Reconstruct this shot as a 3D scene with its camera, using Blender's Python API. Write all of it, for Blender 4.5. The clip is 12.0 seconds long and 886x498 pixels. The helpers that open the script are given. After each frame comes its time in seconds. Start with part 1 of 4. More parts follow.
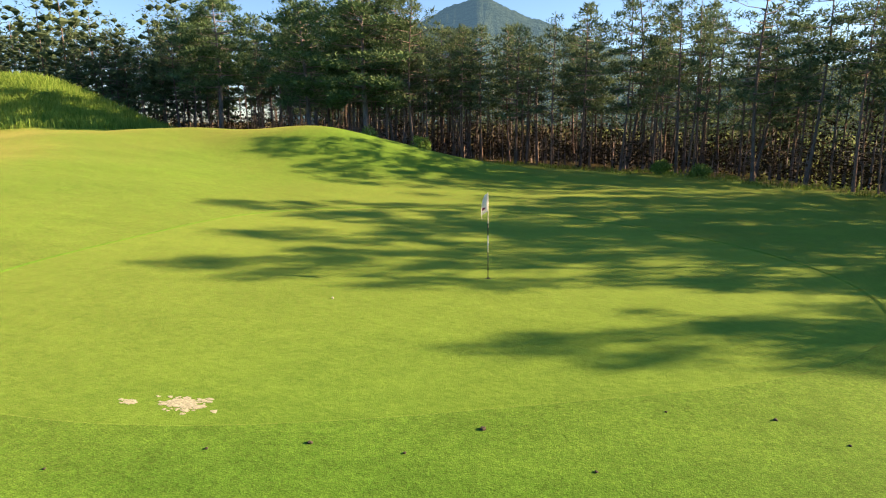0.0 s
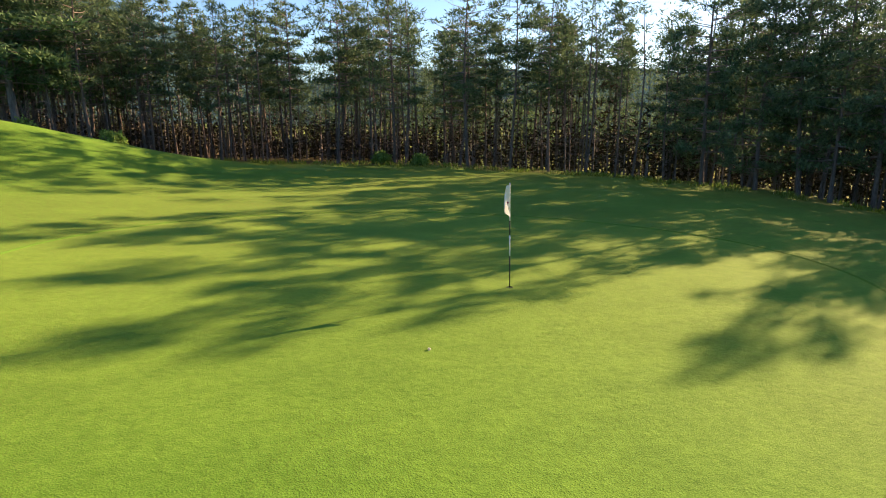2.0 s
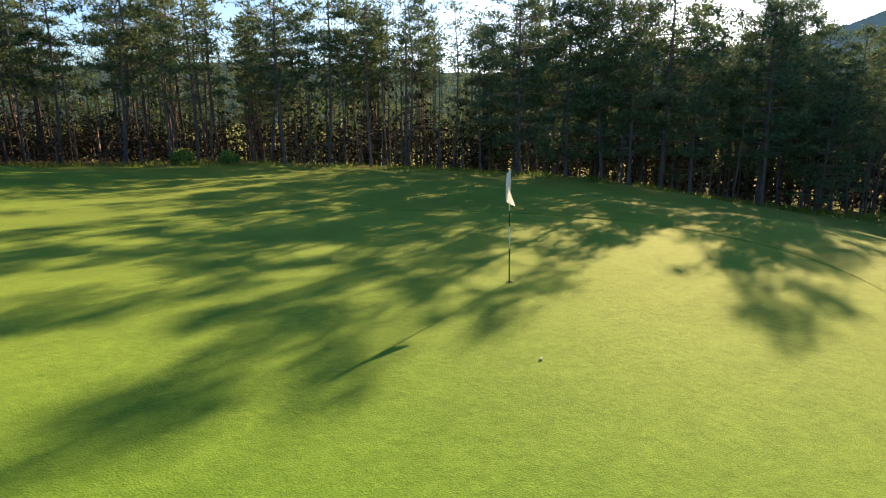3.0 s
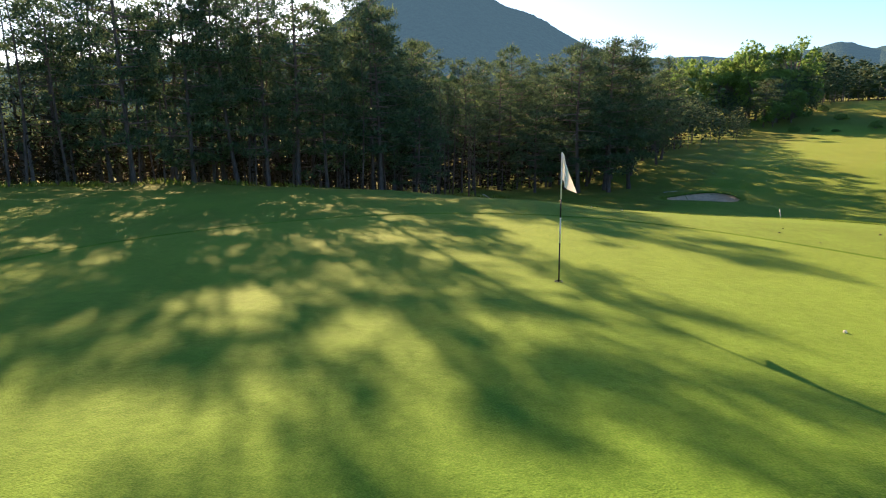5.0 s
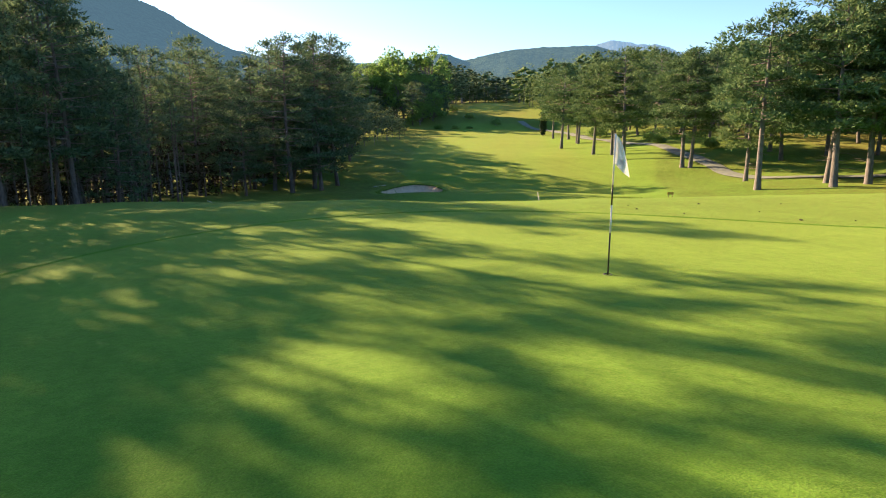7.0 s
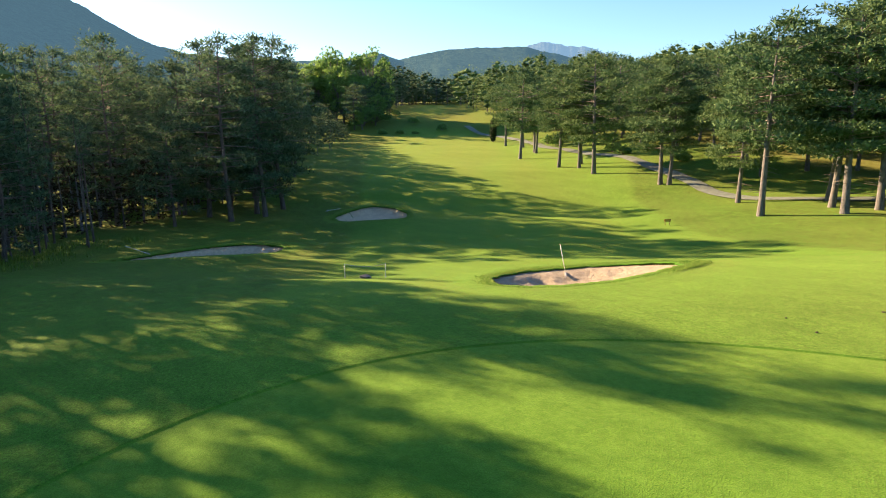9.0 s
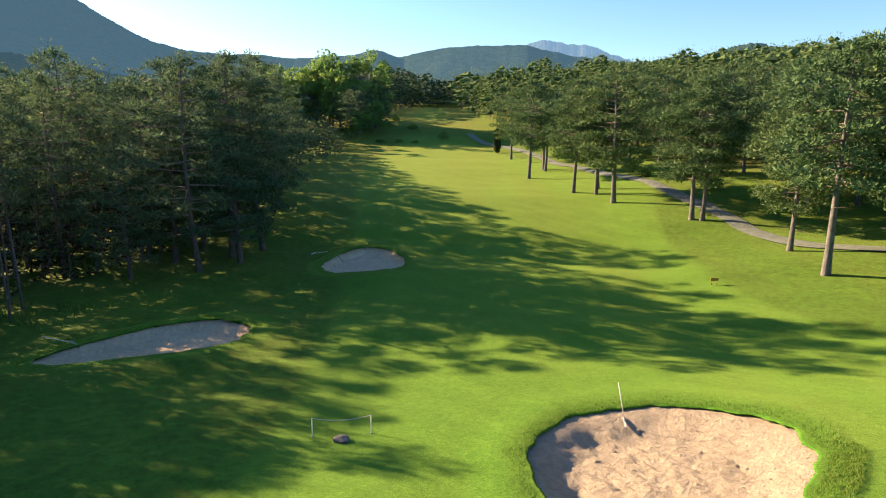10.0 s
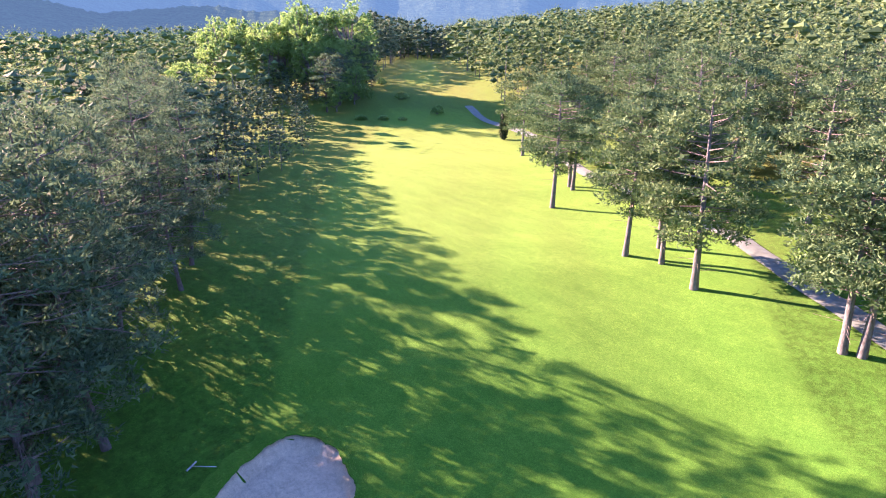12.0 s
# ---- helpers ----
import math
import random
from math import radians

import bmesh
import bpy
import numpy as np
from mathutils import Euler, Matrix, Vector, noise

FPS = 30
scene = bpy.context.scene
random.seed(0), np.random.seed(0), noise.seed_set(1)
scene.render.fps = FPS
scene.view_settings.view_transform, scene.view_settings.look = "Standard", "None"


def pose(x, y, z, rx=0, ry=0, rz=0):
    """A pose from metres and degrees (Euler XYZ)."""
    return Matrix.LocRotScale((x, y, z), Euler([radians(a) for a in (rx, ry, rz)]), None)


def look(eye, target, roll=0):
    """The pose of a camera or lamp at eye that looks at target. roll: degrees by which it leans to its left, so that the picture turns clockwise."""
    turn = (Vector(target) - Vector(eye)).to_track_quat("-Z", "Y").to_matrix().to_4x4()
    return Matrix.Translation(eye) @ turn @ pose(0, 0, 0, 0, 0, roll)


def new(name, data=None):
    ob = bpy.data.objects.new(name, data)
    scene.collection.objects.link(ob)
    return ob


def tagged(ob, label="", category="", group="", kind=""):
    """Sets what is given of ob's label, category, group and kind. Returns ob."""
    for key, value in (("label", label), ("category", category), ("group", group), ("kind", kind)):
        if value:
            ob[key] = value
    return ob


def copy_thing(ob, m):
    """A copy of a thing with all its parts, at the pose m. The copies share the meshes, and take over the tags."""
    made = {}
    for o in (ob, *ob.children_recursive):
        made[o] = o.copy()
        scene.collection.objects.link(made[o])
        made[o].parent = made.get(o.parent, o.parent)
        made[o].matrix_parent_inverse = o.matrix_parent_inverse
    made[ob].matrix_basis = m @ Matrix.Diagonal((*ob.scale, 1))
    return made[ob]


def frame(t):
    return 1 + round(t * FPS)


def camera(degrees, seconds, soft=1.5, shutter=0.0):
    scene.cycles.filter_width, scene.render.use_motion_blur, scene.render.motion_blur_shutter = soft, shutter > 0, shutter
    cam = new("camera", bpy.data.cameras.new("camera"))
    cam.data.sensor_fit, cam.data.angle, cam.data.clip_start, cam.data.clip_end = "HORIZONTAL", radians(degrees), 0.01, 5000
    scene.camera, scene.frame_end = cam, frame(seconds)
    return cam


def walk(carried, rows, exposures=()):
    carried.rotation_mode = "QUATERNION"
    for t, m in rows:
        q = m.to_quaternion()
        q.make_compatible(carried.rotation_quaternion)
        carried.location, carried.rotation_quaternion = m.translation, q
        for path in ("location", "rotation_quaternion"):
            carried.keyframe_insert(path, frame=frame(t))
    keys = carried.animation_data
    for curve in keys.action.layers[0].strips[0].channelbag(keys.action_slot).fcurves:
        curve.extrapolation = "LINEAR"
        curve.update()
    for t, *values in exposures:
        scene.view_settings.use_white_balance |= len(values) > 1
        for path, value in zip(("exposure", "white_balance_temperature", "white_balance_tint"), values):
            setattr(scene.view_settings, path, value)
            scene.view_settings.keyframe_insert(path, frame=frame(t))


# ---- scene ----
cam = camera(71.98, 12.0, soft=1.1)
PATH = [
    (0, 1.695, -14.563, 3.836, 78.19, 10.97, 0.09),
    (0.5, -0.392, -13.800, 3.745, 78.15, 3.68, 0.12),
    (1, -2.398, -12.910, 3.673, 78.07, -4.68, 0.07),
    (1.5, -4.360, -11.761, 3.557, 77.97, -13.91, 0.06),
    (2, -6.176, -10.374, 3.415, 77.86, -24.31, 0.04),
    (2.5, -7.694, -8.740, 3.263, 77.77, -35.13, 0.15),
    (3, -8.944, -6.831, 3.137, 77.63, -46.21, 0.02),
    (3.5, -9.754, -4.786, 3.025, 77.59, -56.93, 0.09),
    (3.7, -9.811, -3.840, 2.890, 77.78, -61.30, 0.20),
    (4.5, -10.05, 0.000, 2.740, 77.92, -79.90, 0.18),
    (5.3, -9.315, 3.354, 2.613, 78.06, -98.53, 0.15),
    (5.5, -8.955, 4.021, 2.569, 78.07, -102.87, 0.09),
    (6, -7.901, 5.405, 2.461, 78.09, -112.00, 0.14),
    (6.5, -6.987, 6.526, 2.440, 77.97, -118.58, 0.20),
    (6.7, -6.673, 6.819, 2.429, 77.95, -120.97, 0.28),
    (7.5, -4.950, 7.400, 2.340, 77.88, -127.40, 0.30),
    (8.3, -2.260, 6.950, 2.615, 77.83, -130.04, 0.33),
    (8.5, -1.381, 6.503, 2.854, 77.81, -130.02, 0.30),
    (9, 1.052, 5.068, 3.636, 77.83, -129.98, 0.16),
    (9.5, 3.728, 3.243, 4.721, 77.72, -130.00, 0.00),
    (10, 6.899, 0.559, 5.917, 77.60, -129.99, -0.16),
    (10.5, 10.647, -2.644, 7.199, 77.48, -130.09, -0.24),
    (11, 14.632, -6.265, 8.666, 76.60, -130.03, -0.34),
    (11.5, 19.263, -10.192, 10.335, 74.24, -130.23, -0.33),
    (12, 24.207, -14.537, 11.835, 72.07, -130.30, -0.25),
]
walk(cam, [(t, pose(x, y, z, tilt, lean, turn)) for t, x, y, z, tilt, turn, lean in PATH],
     exposures=[(0, 2.2, 5950, 12), (1.5, 2.12, 6000, 11), (2.5, 2.07, 6000, 11), (3.5, 2.02, 6000, 11), (5.5, 2.21, 5900, 12), (6.5, 2.39, 5850, 11), (8.5, 2.35, 5800, 5), (9.5, 2.23, 5700, 6), (10, 2.15, 5700, 6), (10.5, 2.23, 5650, 11), (11, 2.6, 5550, 15), (11.5, 3.1, 5300, 34), (12, 3.38, 5150, 45)])

# ---- light ----
SUN_HEADING, SUN_HEIGHT = 72.8, 18.8
world = bpy.data.worlds.new("sky")
scene.world = world
world.use_nodes = True
sky = world.node_tree.nodes.new("ShaderNodeTexSky")
sky.sky_type = "NISHITA"
sky.sun_disc = False
sky.sun_elevation, sky.sun_rotation = radians(SUN_HEIGHT), radians(SUN_HEADING)
sky.altitude, sky.air_density, sky.dust_density, sky.ozone_density = 600, 0.88, 0.7, 2.0
background = world.node_tree.nodes["Background"]
background.inputs["Strength"].default_value = 0.05
world.node_tree.links.new(sky.outputs["Color"], background.inputs["Color"])
sun_lamp = bpy.data.lights.new("sun", "SUN")
sun_lamp.energy, sun_lamp.angle, sun_lamp.color = 5.0, radians(0.42), (1.0, 0.61, 0.31)
sun = new("sun", sun_lamp)
SUN_DIR = Vector((math.sin(radians(SUN_HEADING)) * math.cos(radians(SUN_HEIGHT)),
                  math.cos(radians(SUN_HEADING)) * math.cos(radians(SUN_HEIGHT)), math.sin(radians(SUN_HEIGHT))))
sun.matrix_world = look(SUN_DIR * 90, (0, 0, 0))


# ---- materials ----
def material(name, roughness=0.8, specular=0.3):
    m = bpy.data.materials.new(name)
    m.use_nodes = True
    t = m.node_tree
    b = t.nodes["Principled BSDF"]
    b.inputs["Roughness"].default_value = roughness
    b.inputs["Specular IOR Level"].default_value = specular
    return m, t, b


def add(t, kind, **sockets):
    n = t.nodes.new(kind)
    for key, value in sockets.items():
        n.inputs[key.replace("_", " ")].default_value = value
    return n


def coords(t):
    return t.nodes.new("ShaderNodeNewGeometry").outputs["Position"]


def grain(t, scale, detail=3.0, rough=0.55, where=None, stretch=None):
    n = add(t, "ShaderNodeTexNoise", Scale=scale, Detail=detail, Roughness=rough)
    src = where if where is not None else coords(t)
    if stretch:
        mp = t.nodes.new("ShaderNodeMapping")
        mp.inputs["Scale"].default_value = stretch
        t.links.new(src, mp.inputs["Vector"])
        src = mp.outputs["Vector"]
    t.links.new(src, n.inputs["Vector"])
    return n.outputs["Fac"]


def ramp(t, fac, stops):
    n = t.nodes.new("ShaderNodeValToRGB")
    while len(n.color_ramp.elements) < len(stops):
        n.color_ramp.elements.new(0.5)
    for e, (p, c) in zip(n.color_ramp.elements, stops):
        e.position, e.color = p, (*c, 1) if len(c) == 3 else c
    t.links.new(fac, n.inputs["Fac"])
    return n.outputs["Color"]


def mix(t, fac, a, b, mode="MIX"):
    n = t.nodes.new("ShaderNodeMix")
    n.data_type, n.blend_type = "RGBA", mode
    for value, i in ((fac, 0), (a, 6), (b, 7)):
        if isinstance(value, (int, float)):
            n.inputs[i].default_value = value
        elif isinstance(value, tuple):
            n.inputs[i].default_value = (*value, 1)
        else:
            t.links.new(value, n.inputs[i])
    return n.outputs[2]


def maths(t, op, a, b=0.0):
    n = t.nodes.new("ShaderNodeMath")
    n.operation = op
    for i, v in enumerate((a, b)):
        if isinstance(v, (int, float)):
            n.inputs[i].default_value = v
        else:
            t.links.new(v, n.inputs[i])
    return n.outputs[0]


def zone(t, name):
    n = t.nodes.new("ShaderNodeAttribute")
    n.attribute_name = name
    return n.outputs["Fac"]


def relief(t, b, height, strength, distance):
    n = add(t, "ShaderNodeBump", Strength=strength, Distance=distance)
    t.links.new(height, n.inputs["Height"])
    t.links.new(n.outputs["Normal"], b.inputs["Normal"])


def ground_material():
    m, t, b = material("turf", 0.9, 0.06)
    # blades catch low sun along their edges
    b.inputs["Sheen Weight"].default_value = 0.115
    b.inputs["Sheen Roughness"].default_value = 0.45
    b.inputs["Sheen Tint"].default_value = (1.0, 0.84, 0.3, 1)
    big, mid, fine, tiny = grain(t, 0.16, 4), grain(t, 0.9, 4), grain(t, 9, 4), grain(t, 55, 2)
    green = ramp(t, mid, [(0.3, (0.078, 0.200, 0.016)), (0.7, (0.105, 0.236, 0.022))])
    green = mix(t, 0.5, green, ramp(t, fine, [(0.25, (0.058, 0.160, 0.011)), (0.75, (0.124, 0.267, 0.031))]))
    fair = ramp(t, mid, [(0.3, (0.065, 0.194, 0.015)), (0.7, (0.098, 0.243, 0.022))])
    fair = mix(t, 0.5, fair, ramp(t, fine, [(0.3, (0.041, 0.144, 0.010)), (0.7, (0.113, 0.261, 0.028))]))
    rough = ramp(t, fine, [(0.3, (0.021, 0.090, 0.007)), (0.7, (0.065, 0.180, 0.019))])
    rough = mix(t, 0.45, rough, ramp(t, mid, [(0.3, (0.028, 0.113, 0.008)), (0.7, (0.069, 0.180, 0.021))]))
    rough = mix(t, 0.35, rough, ramp(t, tiny, [(0.35, (0.015, 0.063, 0.004)), (0.65, (0.098, 0.261, 0.023))]))
    tussock = grain(t, 2.6, 5, 0.7)
    rough = mix(t, 0.8, rough, ramp(t, tussock, [(0.35, (0.5, 0.58, 0.5)), (0.65, (1.25, 1.24, 1.1))]), "MULTIPLY")
    # needle litter and grass, darkened below true colour to imitate woodland shade
    shaded_floor = ramp(t, mid, [(0.3, (0.020, 0.019, 0.010)), (0.5, (0.032, 0.027, 0.017)), (0.65, (0.022, 0.038, 0.012))])
    meadow = ramp(t, mid, [(0.3, (0.164, 0.241, 0.035)), (0.7, (0.262, 0.289, 0.070))])
    c = mix(t, zone(t, "fairway"), rough, fair)
    coarse = ramp(t, grain(t, 26, 4, 0.75), [(0.36, (0.5, 0.55, 0.48)), (0.64, (1.42, 1.36, 1.3))])
    c = mix(t, 0.75, c, coarse, "MULTIPLY")
    c = mix(t, zone(t, "green"), c, green)
    c = mix(t, zone(t, "meadow"), c, meadow)
    c = mix(t, zone(t, "wood"), c, shaded_floor)
    streak = grain(t, 0.55, 3, 0.6, None, (0.35, 1.5, 1))
    c = mix(t, 0.6, c, ramp(t, big, [(0.3, (0.72, 0.84, 0.8)), (0.55, (1.0, 1.0, 1.0)), (0.75, (1.12, 1.04, 1.0))]), "MULTIPLY")
    c = mix(t, 0.75, c, ramp(t, streak, [(0.3, (0.72, 0.82, 0.74)), (0.7, (1.1, 1.06, 1.05))]), "MULTIPLY")
    mottle = grain(t, 3.2, 4, 0.65)
    c = mix(t, 0.7, c, ramp(t, mottle, [(0.3, (0.74, 0.82, 0.75)), (0.7, (1.2, 1.14, 1.15))]), "MULTIPLY")
    c = mix(t, 0.6, c, ramp(t, tiny, [(0.3, (0.58, 0.64, 0.58)), (0.7, (1.32, 1.27, 1.22))]), "MULTIPLY")
    t.links.new(c, b.inputs["Base Color"])
    h = maths(t, "ADD", maths(t, "MULTIPLY", fine, 0.6), maths(t, "MULTIPLY", tiny, 0.5))
    relief(t, b, h, 0.6, 0.028)
    return m


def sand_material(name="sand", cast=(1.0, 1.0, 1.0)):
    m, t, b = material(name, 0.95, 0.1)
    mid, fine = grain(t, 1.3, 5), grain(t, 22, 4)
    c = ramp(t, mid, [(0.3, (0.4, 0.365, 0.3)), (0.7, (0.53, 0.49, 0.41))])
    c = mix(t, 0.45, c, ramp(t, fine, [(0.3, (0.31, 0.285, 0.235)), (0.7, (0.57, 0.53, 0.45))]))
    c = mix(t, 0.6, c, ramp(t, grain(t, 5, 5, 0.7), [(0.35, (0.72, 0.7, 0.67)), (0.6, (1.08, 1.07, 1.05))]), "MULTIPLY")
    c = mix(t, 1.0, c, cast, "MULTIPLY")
    t.links.new(c, b.inputs["Base Color"])
    relief(t, b, maths(t, "ADD", grain(t, 3.4, 6, 0.75), maths(t, "MULTIPLY", grain(t, 60, 3), 0.12)), 0.9, 0.25)
    return m


def leaf_material(name, dark, light, glow=0.35, rough=0.55):
    m, t, b = material(name, rough, 0.12)
    info = t.nodes.new("ShaderNodeObjectInfo")
    geo = t.nodes.new("ShaderNodeNewGeometry")
    c = ramp(t, geo.outputs["Random Per Island"], [(0.0, dark), (1.0, light)])
    tint = ramp(t, info.outputs["Random"], [(0.0, (0.74, 0.85, 0.85)), (0.5, (1.0, 1.0, 0.95)), (1.0, (1.05, 1.03, 0.88))])
    c = mix(t, 0.8, c, tint, "MULTIPLY")
    t.links.new(c, b.inputs["Base Color"])
    thin = t.nodes.new("ShaderNodeBsdfTranslucent")
    t.links.new(c, thin.inputs["Color"])
    both = t.nodes.new("ShaderNodeMixShader")
    both.inputs[0].default_value = glow
    t.links.new(b.outputs[0], both.inputs[1])
    t.links.new(thin.outputs[0], both.inputs[2])
    t.links.new(both.outputs[0], t.nodes["Material Output"].inputs["Surface"])
    return m


def bark_material(name, low, high):
    m, t, b = material(name, 0.9, 0.15)
    co = t.nodes.new("ShaderNodeTexCoord").outputs["Object"]
    n = grain(t, 3.0, 5, 0.6, co, (4, 4, 1))
    c = ramp(t, n, [(0.3, low), (0.7, high)])
    t.links.new(c, b.inputs["Base Color"])
    relief(t, b, grain(t, 7.0, 5, 0.6, co, (4, 4, 0.8)), 0.8, 0.04)
    return m


def plain_material(name, colour, roughness=0.6, spread=0.12, scale=6.0, metal=0.0):
    m, t, b = material(name, roughness)
    b.inputs["Metallic"].default_value = metal
    n = grain(t, scale, 4)
    c = ramp(t, n, [(0.3, tuple(v * (1 - spread) for v in colour)), (0.7, tuple(min(1, v * (1 + spread)) for v in colour))])
    t.links.new(c, b.inputs["Base Color"])
    return m


TURF = ground_material()
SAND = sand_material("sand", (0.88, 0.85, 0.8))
# the same sand, brightened and warmed to offset the shade on two bunkers
LIFTED_SAND = sand_material("shade_lifted_sand", (1.55, 1.42, 1.2))
NEEDLES = leaf_material("pine_needles", (0.04, 0.074, 0.042), (0.14, 0.212, 0.112), 0.32, 0.8)
NEEDLES_LIGHT = leaf_material("pine_needles_light", (0.048, 0.092, 0.038), (0.155, 0.235, 0.1), 0.22, 0.8)
LEAVES = leaf_material("broad_leaves", (0.12, 0.23, 0.06), (0.3, 0.44, 0.12), 0.5)
# brown scrub, darkened to imitate the shade deep in the wood
SHADE_SCRUB = leaf_material("shade_dark_scrub", (0.022, 0.022, 0.016), (0.048, 0.043, 0.03), 0.06, 1.0)
# needles of distant pines, lightened to stand for haze and soften black facets
HAZE_CANOPY = leaf_material("haze_lightened_canopy", (0.066, 0.118, 0.052), (0.175, 0.26, 0.105), 0.35, 0.9)
CYPRESS = leaf_material("cypress_leaves", (0.015, 0.03, 0.012), (0.03, 0.055, 0.02), 0.15)
GRASS = leaf_material("long_grass", (0.1, 0.19, 0.03), (0.22, 0.32, 0.06), 0.45)
TALL_GRASS = leaf_material("tall_dry_grass", (0.14, 0.26, 0.04), (0.27, 0.4, 0.08), 0.5)
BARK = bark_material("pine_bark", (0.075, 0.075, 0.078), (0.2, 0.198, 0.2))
# brown bark of the wood's trunks, darkened for the shade they stand in
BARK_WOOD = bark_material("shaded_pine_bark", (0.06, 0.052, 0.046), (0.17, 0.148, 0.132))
BARK_RED = bark_material("red_pine_bark", (0.1, 0.08, 0.068), (0.22, 0.175, 0.15))
TWIG = bark_material("dead_twigs", (0.12, 0.105, 0.095), (0.25, 0.222, 0.205))
GRAVEL = plain_material("gravel_path", (0.145, 0.175, 0.155), 0.95, 0.25, 2.0)


# ---- ground ----
ALONG = Vector((0.787, -0.617))
ACROSS = Vector((0.617, 0.787))


def ease(lo, hi, v):
    k = np.clip((v - lo) / (hi - lo), 0, 1)
    return k * k * (3 - 2 * k)


def glide(v, knots):
    """A smooth curve through (place, height) knots."""
    px, py = np.array(knots, float).T
    slope = np.gradient(py, px)
    i = np.clip(np.searchsorted(px, v) - 1, 0, len(px) - 2)
    h = px[i + 1] - px[i]
    k = np.clip((v - px[i]) / h, 0, 1)
    return ((1 + 2 * k) * (1 - k) ** 2 * py[i] + k * (1 - k) ** 2 * h * slope[i]
            + k * k * (3 - 2 * k) * py[i + 1] + k * k * (k - 1) * h * slope[i + 1])


FAIRWAY_RUN = [(-60, -1.0), (0, -1.0), (20, -2.7), (30, -3.45), (40, -4.0), (50, -4.1), (58, -3.3), (66, -2.5), (80, -2.2), (100, -1.7),
               (134, -0.7), (150, 1.2), (183, 5.0), (308, 10.0), (450, 18.0), (900, 30.0), (6000, 30.0)]
# x, y, height, length, width, turn
MOUNDS = [(-15, 26, 2.5, 7.5, 6, 20), (-30, 20, 1.9, 11, 11, 0), (-47, 34, 6.2, 12, 10, 0), (-25, 26.5, 0.8, 4.5, 4.5, 0),
          (-6, 29, 0.7, 6, 5, 0), (-22, 4, 1.0, 8, 14, 0), (15.5, -11, -0.42, 5.5, 5.5, 0), (13, -7.2, -0.32, 3.2, 2.6, 0), (19.6, -6.6, -0.28, 4, 4, 0),
          (28.9, -3.4, 0.22, 2.2, 5, 8), (38.6, -20.0, 0.18, 2.0, 4, 30)]
# centre x, y, half length, half width, turn, depth, taper
BUNKERS = [(12.95, -10.75, 4.4, 3.0, 108, 0.45, 0.22), (32.8, -5.65, 4.2, 2.8, 96, 0.4, 0.1), (42.2, -22.0, 3.95, 3.0, 140, 0.4, -0.1)]


def oval(x, y, cx, cy, rx, ry, turn):
    c, s = math.cos(radians(turn)), math.sin(radians(turn))
    u, v = (x - cx) * c + (y - cy) * s, -(x - cx) * s + (y - cy) * c
    return u / rx, v / ry


def bunker_rim(k, ang):
    """How far the rim of bunker k lies out, against its oval."""
    return 1 + 0.05 * np.sin(2 * ang + k) + 0.04 * np.sin(3 * ang + 2.1 * k) + 0.018 * np.sin(8 * ang + 3 * k + np.sin(3 * ang)) + 0.01 * np.sin(17 * ang + k)


def bunker_reach(x, y, k):
    cx, cy, rx, ry, turn, _, taper = BUNKERS[k]
    u, v = oval(x, y, cx, cy, rx, ry, turn)
    v = v / (1 - taper * np.clip(u, -1.5, 1.5))
    return np.hypot(u, v) / bunker_rim(k, np.arctan2(v, u))


WOOD_EDGE = [(-110, 46), (-60, 50), (-40, 53), (-25, 46), (-13.5, 32), (-4, 38.5), (4, 37.5), (9, 34.5), (16, 29), (22, 23), (25.5, 16), (27, 10), (30, 5.5),
             (36, 2), (43, -4.5), (47.5, -11), (52, -18), (57, -22), (65, -27.5), (82, -40), (105, -60), (124, -80), (170, -118), (236, -176), (262, -208)]


def side(x, y, line):
    """Signed distance to a polyline: plus to the left of its run... of points in arrays."""
    x, y = np.asarray(x, float), np.asarray(y, float)
    best, sign = np.full(x.shape, 1e9), np.ones(x.shape)
    for (ax, ay), (bx, by) in zip(line, line[1:]):
        dx, dy = bx - ax, by - ay
        k = np.clip(((x - ax) * dx + (y - ay) * dy) / (dx * dx + dy * dy), 0, 1)
        qx, qy = x - ax - k * dx, y - ay - k * dy
        d = np.hypot(qx, qy)
        s = np.where(dx * qy - dy * qx > 0, 1, -1)
        near = d < best
        best, sign = np.where(near, d, best), np.where(near, s, sign)
    return best * sign


RIGHT_EDGE = [(-60, -40), (8, -41), (17, -49), (30, -56.5), (42, -65), (56, -73), (68, -80), (90, -97), (108, -101), (150, -128), (200, -168), (246, -206)]


def lie(x, y):
    """Height of the land with no bunkers cut."""
    x, y = np.asarray(x, float), np.asarray(y, float)
    a, b = x * ALONG.x + y * ALONG.y, x * ACROSS.x + y * ACROSS.y
    plane = -0.045 * np.clip(x, -14, 0) - 0.022 * np.clip(x, 0, 9) - 0.012 * np.clip(x - 9, 0, 4) - 0.055 * np.clip(x - 13, 0, 27) + 0.03 + 0.02 * np.clip(-14 - x, 0, 60)
    z = plane + (glide(a, FAIRWAY_RUN) - plane) * ease(8, 30, a)
    right = np.clip(-9 - b, 0, 400)
    z = z + (0.1 * np.minimum(right, 24) + 0.11 * np.clip(right - 40, 0, 260)) * ease(15, 40, a)
    z = z - 0.045 * np.clip(side(x, y, WOOD_EDGE) - 3, 0, 70)
    for cx, cy, h, rx, ry, turn in MOUNDS:
        u, v = oval(x, y, cx, cy, rx, ry, turn)
        z = z + h * np.exp(-(u * u + v * v))
    return z


